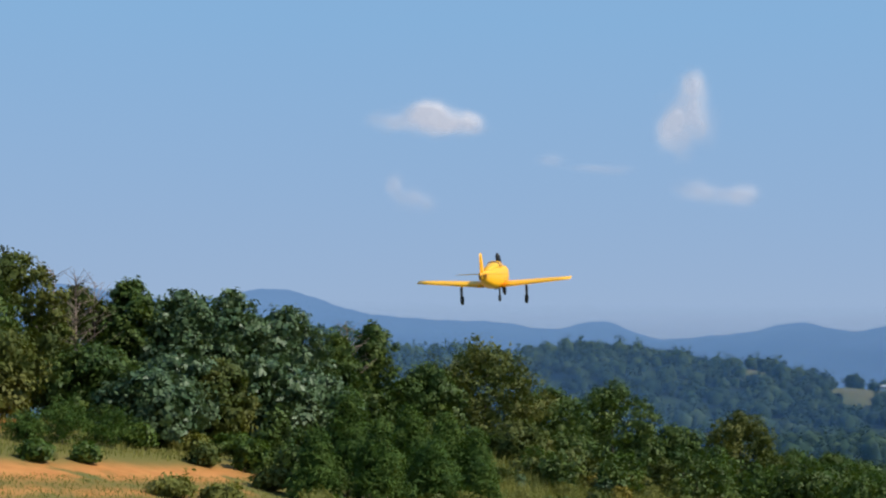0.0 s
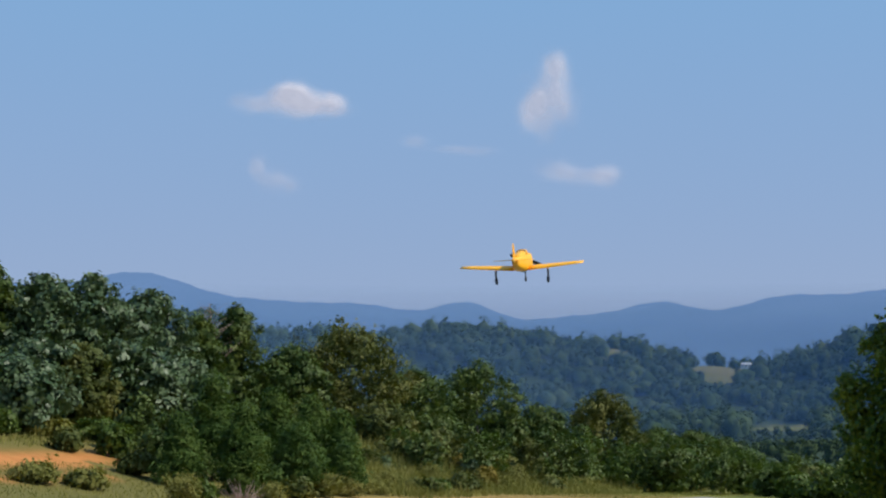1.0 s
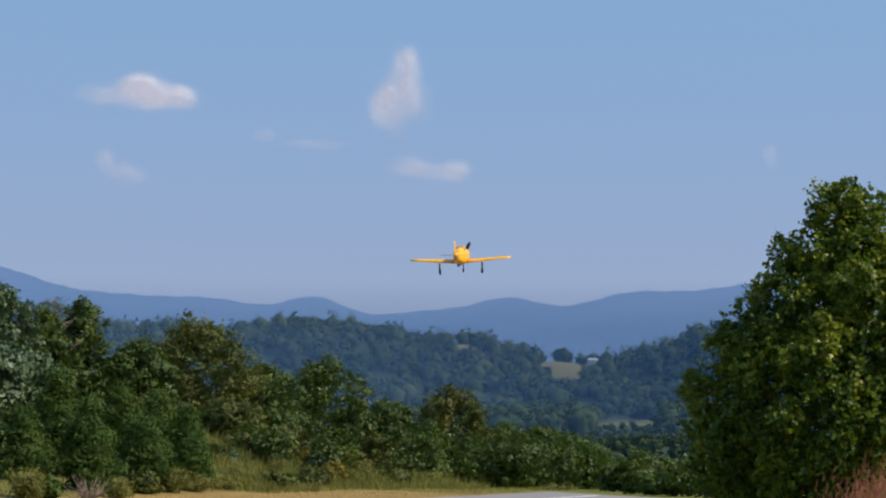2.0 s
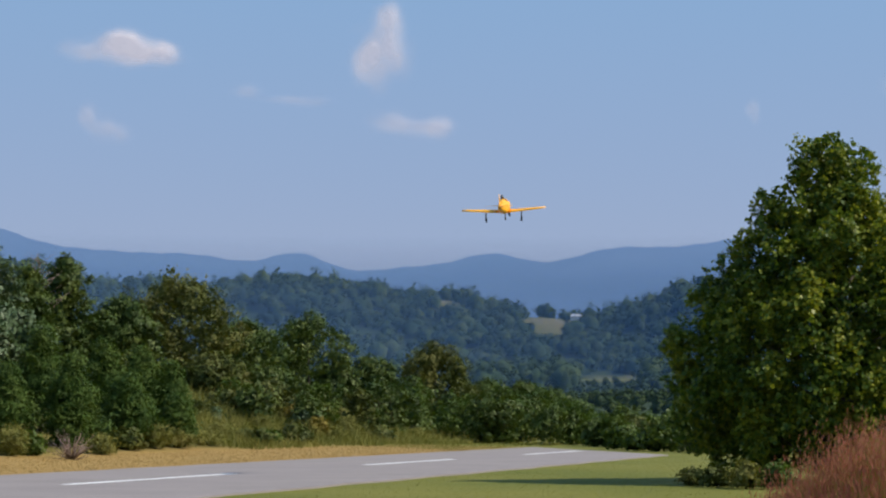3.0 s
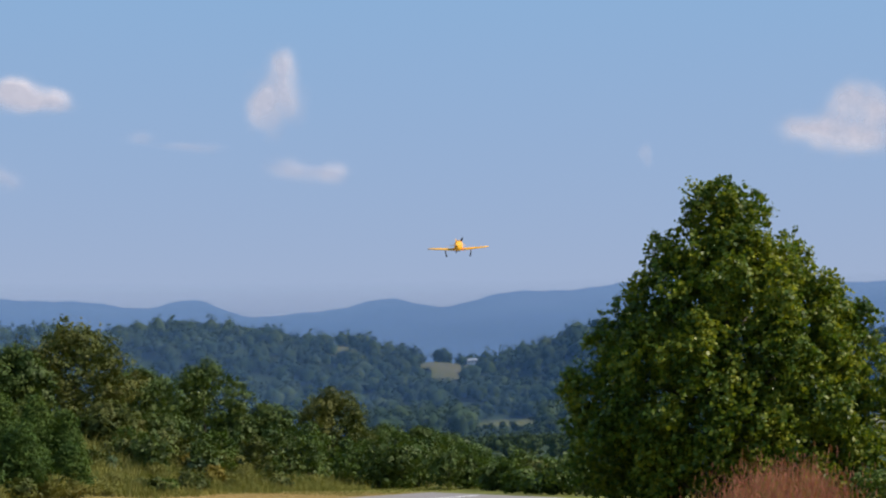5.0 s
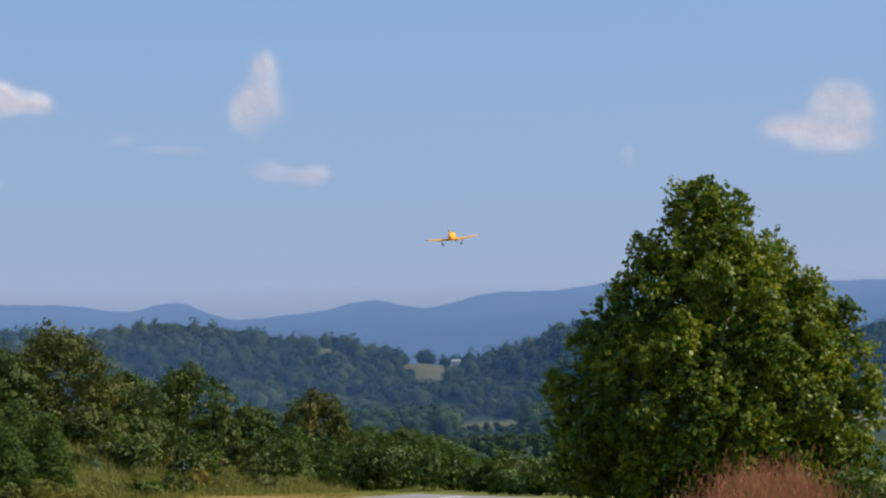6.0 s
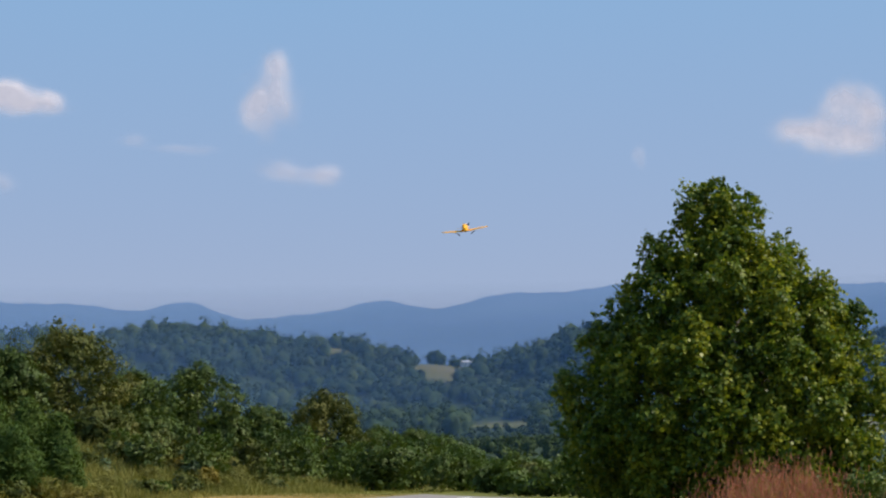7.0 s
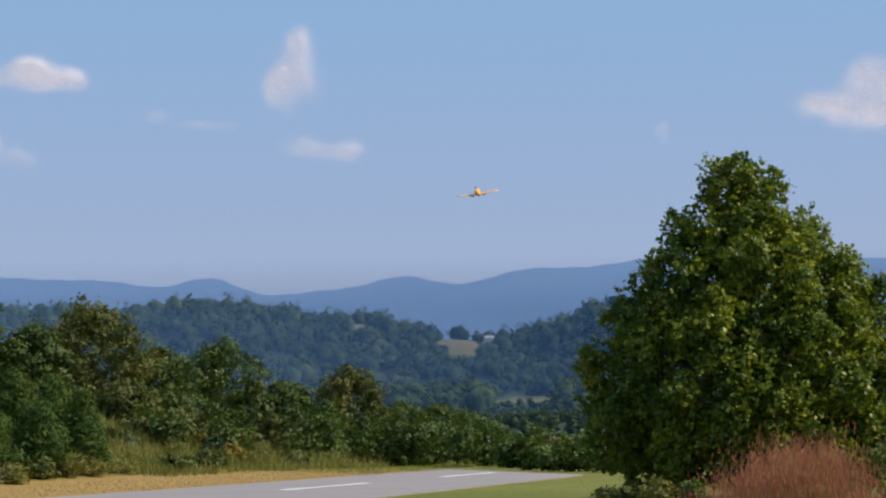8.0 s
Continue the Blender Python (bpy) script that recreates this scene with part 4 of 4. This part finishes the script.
def foil(name, root, tip, mat, upright=False, rise=0.0):
    """A flying surface from root to tip: (span place, leading y, trailing y, height, thickness)."""
    bm = bmesh.new()
    shape = [(0.0, 0.0), (0.08, 0.55), (0.3, 1.0), (0.6, 0.7), (1.0, 0.06), (0.6, -0.35), (0.3, -0.6), (0.08, -0.4)]
    rings = []
    for f in np.linspace(0, 1, 7):
        s, le, te, h, th = [a + (b - a) * f for a, b in zip(root, tip)]
        if f > 0.99:
            th *= 0.45
        ring = []
        for c, u in shape:
            yy, zz = le + (te - le) * c, th * 0.5 * u
            zz += rise * yy
            ring.append(bm.verts.new((zz, yy, s) if upright else (s, yy, h + zz)))
        rings.append(ring)
    for a, b in zip(rings, rings[1:]):
        for k in range(8):
            bm.faces.new((a[k], a[(k + 1) % 8], b[(k + 1) % 8], b[k]))
    bm.faces.new(rings[0])
    bm.faces.new(rings[-1][::-1])
    return bm_mesh(name, bm, mat)


def wheel_mesh(name, radius, width, mat):
    bm = bmesh.new()
    prof = [(-0.5, 0.62), (-0.5, 0.85), (-0.3, 0.98), (0.0, 1.0), (0.3, 0.98), (0.5, 0.85), (0.5, 0.62)]
    rings = [[bm.verts.new((width * px, radius * pr * math.cos(t), radius * pr * math.sin(t))) for t in np.linspace(0, 2 * math.pi, 20, endpoint=False)] for px, pr in prof]
    for a, b in zip(rings, rings[1:]):
        for k in range(20):
            bm.faces.new((a[k], a[(k + 1) % 20], b[(k + 1) % 20], b[k]))
    bm.faces.new(rings[0])
    bm.faces.new(rings[-1])
    return bm_mesh(name, bm, mat)


def gear_leg(name, plane, place, length, radius, side):
    """A leg that folds about its top, with its wheel and cover."""
    bm = bmesh.new()
    limb_tube(bm, [(0, 0, 0.03), (0, 0, -0.5 * length), (0, 0, -length + radius)], [0.015, 0.014, 0.009], 8)
    limb_tube(bm, [(0, 0.045, 0.0), (0, 0.0, -0.55 * length)], [0.007, 0.007], 6)
    limb_tube(bm, [(0.028 * side, 0, -length + radius * 1.5), (0.028 * side, 0, -length + radius * 0.9)], [0.008, 0.008], 6)
    leg = part(name, bm_mesh(name, bm, STEEL), plane, "dark metal landing gear leg", pose(*place))
    wheel = part("wheel", wheel_mesh("wheel", radius, radius * 0.62, BLACK), leg, "black rubber wheel", pose(0, 0, -length + radius * 0.9))
    bm = bmesh.new()
    box(bm, 0.02 * side - 0.004, 0.02 * side + 0.004, -0.035, 0.035, -0.62 * length, -0.03)
    part("gear_door", bm_mesh("gear_door", bm, STEEL, False), leg)
    return leg


def build_airplane():
    plane = tagged(new("model_airplane"), "yellow radio-controlled low-wing propeller airplane climbing out", "airplane")
    part("fuselage", loft("fuselage", [(0.60, 0.10, 0.02, 0.22), (0.57, 0.145, -0.03, 0.26), (0.45, 0.165, -0.055, 0.275), (0.2, 0.165, -0.075, 0.27), (-0.1, 0.155, -0.075, 0.27), (-0.4, 0.125, -0.04, 0.265), (-0.7, 0.085, 0.03, 0.25), (-0.95, 0.05, 0.1, 0.235), (-1.12, 0.03, 0.12, 0.235)], YELLOW, power=3.4), plane)
    part("turtle_deck", loft("turtle_deck", [(0.02, 0.10, 0.2, 0.345), (-0.15, 0.095, 0.2, 0.335), (-0.4, 0.075, 0.2, 0.305), (-0.7, 0.045, 0.2, 0.272)], YELLOW), plane)
    canopy = part("canopy", loft("canopy", [(0.34, 0.06, 0.2, 0.275), (0.28, 0.095, 0.2, 0.325), (0.17, 0.108, 0.2, 0.355), (0.06, 0.108, 0.2, 0.36), (0.0, 0.104, 0.2, 0.353)], CANOPY), plane, "dark tinted canopy")
    for yy, w, hi in ((0.285, 0.1, 0.33), (0.165, 0.113, 0.361), (0.05, 0.113, 0.366)):
        part("canopy_frame", loft("canopy_frame", [(yy + 0.012, w, 0.2, hi), (yy - 0.012, w, 0.2, hi)], YELLOW), canopy, "yellow frame")
    part("cowl_ring", loft("cowl_ring", [(0.615, 0.105, 0.015, 0.225), (0.605, 0.125, -0.005, 0.245), (0.585, 0.13, -0.01, 0.25)], YELLOW), plane)
    part("exhaust", loft("exhaust", [(0.40, 0.03, -0.1, -0.05), (0.2, 0.035, -0.105, -0.05), (0.1, 0.03, -0.1, -0.06)], STEEL), plane, "dark exhaust stub")
    for side in (-1, 1):
        wing = part("wing", foil("wing", (0.12 * side, 0.24, -0.22, -0.02, 0.075), (1.25 * side, 0.13, -0.12, 0.055, 0.042), YELLOW, rise=0.14), plane)
        part("aileron", foil("aileron", (0.66 * side, -0.155, -0.185, 0.016, 0.008), (1.12 * side, -0.115, -0.14, 0.046, 0.006), YELLOW, rise=0.14), wing)
        part("flap", foil("flap", (0.16 * side, -0.20, -0.235, -0.017, 0.01), (0.64 * side, -0.16, -0.19, 0.014, 0.008), YELLOW, rise=0.14), wing)
        part("stabilizer", foil("stabilizer", (0.02 * side, -0.86, -1.10, 0.205, 0.022), (0.40 * side, -0.93, -1.09, 0.205, 0.012), YELLOW), plane)
    fin = part("fin", foil("fin", (0.20, -0.80, -1.06, 0, 0.03), (0.54, -0.97, -1.09, 0, 0.016), YELLOW, True), plane)
    part("rudder", foil("rudder", (0.14, -1.07, -1.18, 0, 0.02), (0.53, -1.095, -1.17, 0, 0.012), YELLOW, True), fin)
    # unlit dark cap that paints the shade on the fuselage's rear end
    part("shaded_tail_end", loft("shaded_tail_end", [(-1.11, 0.026, 0.125, 0.215), (-1.135, 0.02, 0.13, 0.205)], TAIL_SHADE), plane)
    prop = part("propeller", None, plane, "dark two-bladed propeller", pose(0, 0.66, 0.12))
    for s in (1, -1):
        bm = bmesh.new()
        rows = []
        for f in np.linspace(0, 1, 9):
            z = s * (0.02 + 0.33 * f)
            half = 0.035 * (0.5 + 0.9 * math.sin(math.pi * min(0.98, 0.18 + 0.72 * f))) * (0.55 if f > 0.97 else 1)
            tw = radians(55 - 38 * f) * s
            dx, dy = half * math.cos(tw), half * math.sin(tw)
            rows.append([bm.verts.new(p) for p in ((-dx, -dy, z), (0, 0.006, z), (dx, dy, z), (0, -0.006, z))])
        for a, b in zip(rows, rows[1:]):
            for k in range(4):
                bm.faces.new((a[k], a[(k + 1) % 4], b[(k + 1) % 4], b[k]))
        bm.faces.new(rows[0])
        bm.faces.new(rows[-1])
        part("blade", bm_mesh("blade", bm, CARBON), prop)
    part("spinner", loft("spinner", [(0.075, 0.006, -0.006, 0.006), (0.05, 0.025, -0.025, 0.025), (0.0, 0.042, -0.042, 0.042), (-0.04, 0.045, -0.045, 0.045)], SILVER), prop, "bare metal spinner")
    left = gear_leg("main_gear", plane, (-0.525, -0.03, -0.02), 0.30, 0.07, -1)
    right = gear_leg("main_gear", plane, (0.525, -0.03, -0.02), 0.30, 0.07, 1)
    nose = gear_leg("nose_gear", plane, (0.0, 0.46, -0.04), 0.27, 0.055, 0.4)
    return plane, prop, left, right, nose


AIRPLANE = build_airplane()


# ================= what moves =================
def motions():
    plane, prop, left, right, nose = AIRPLANE
    # seconds, x, y, z, pitch, bank (right wing up), heading to the left
    flight = [
        (0.0, 0.83, 33.37, 4.98, 9, 1.5, -12), (0.5, 2.62, 37.46, 5.37, 9, 1.5, -13), (1.0, 4.34, 41.72, 5.77, 9, 2, -14), (1.5, 5.96, 46.17, 6.21, 9, 1.2, -15),
        (2.8, 10.09, 58.70, 7.65, 9, 1.6, -16), (3.0, 10.78, 60.75, 7.90, 9, 1.6, -16), (3.5, 12.41, 66.03, 8.54, 9, 1.3, -16), (4.0, 13.98, 71.55, 9.12, 9, 1.2, -16),
        (4.5, 15.53, 77.30, 9.72, 9, -0.5, -16), (4.7, 16.21, 79.64, 9.99, 9, -0.2, -16), (5.8, 19.75, 93.19, 11.95, 10, 4, -16), (6.0, 20.35, 95.78, 12.31, 10, 4, -16),
        (6.5, 21.92, 102.40, 13.27, 10, 6, -15), (7.0, 23.36, 109.26, 14.31, 10, 7, -14), (7.5, 24.59, 116.38, 15.48, 10, 7, -14), (8.0, 25.82, 123.72, 16.69, 10, 8, -13),
    ]
    walk(plane, [(t, pose(x, y, z - 0.06, 0, 0, yaw) @ pose(0, 0, 0, pitch) @ pose(0, 0, 0, 0, -bank, 0)) for t, x, y, z, pitch, bank, yaw in flight])
    spin = [(0, 9), (0.3, 30), (0.5, 41), (0.7, 49), (1.0, 70), (1.2, 90), (1.5, 121), (1.7, 135), (2.2, 160), (2.8, 185), (3.0, 200), (3.5, 240), (4.0, 270), (4.5, 305), (4.7, 316), (5.2, 345), (5.8, 375), (6.0, 390), (6.5, 405), (6.8, 450), (7.0, 490), (7.2, 535), (7.5, 543), (8.0, 550)]
    walk(prop, [(t, pose(0, 0.66, 0.12, 0, -a, 0)) for t, a in spin])
    fold = [(0, 0), (4.5, 0), (4.7, 3), (5.8, 20), (6.5, 34), (7.0, 45), (7.5, 58), (8.0, 72)]
    walk(left, [(t, pose(-0.525, -0.03, -0.02, 0, -a, 0)) for t, a in fold])
    walk(right, [(t, pose(0.525, -0.03, -0.02, 0, a, 0)) for t, a in fold])
    tuck = [(0, 0), (2.8, 5), (3.0, 15), (3.5, 45), (4.0, 85), (4.5, 100), (8.0, 100)]
    walk(nose, [(t, pose(0, 0.46, -0.04, -a, 0, 0)) for t, a in tuck])


motions()
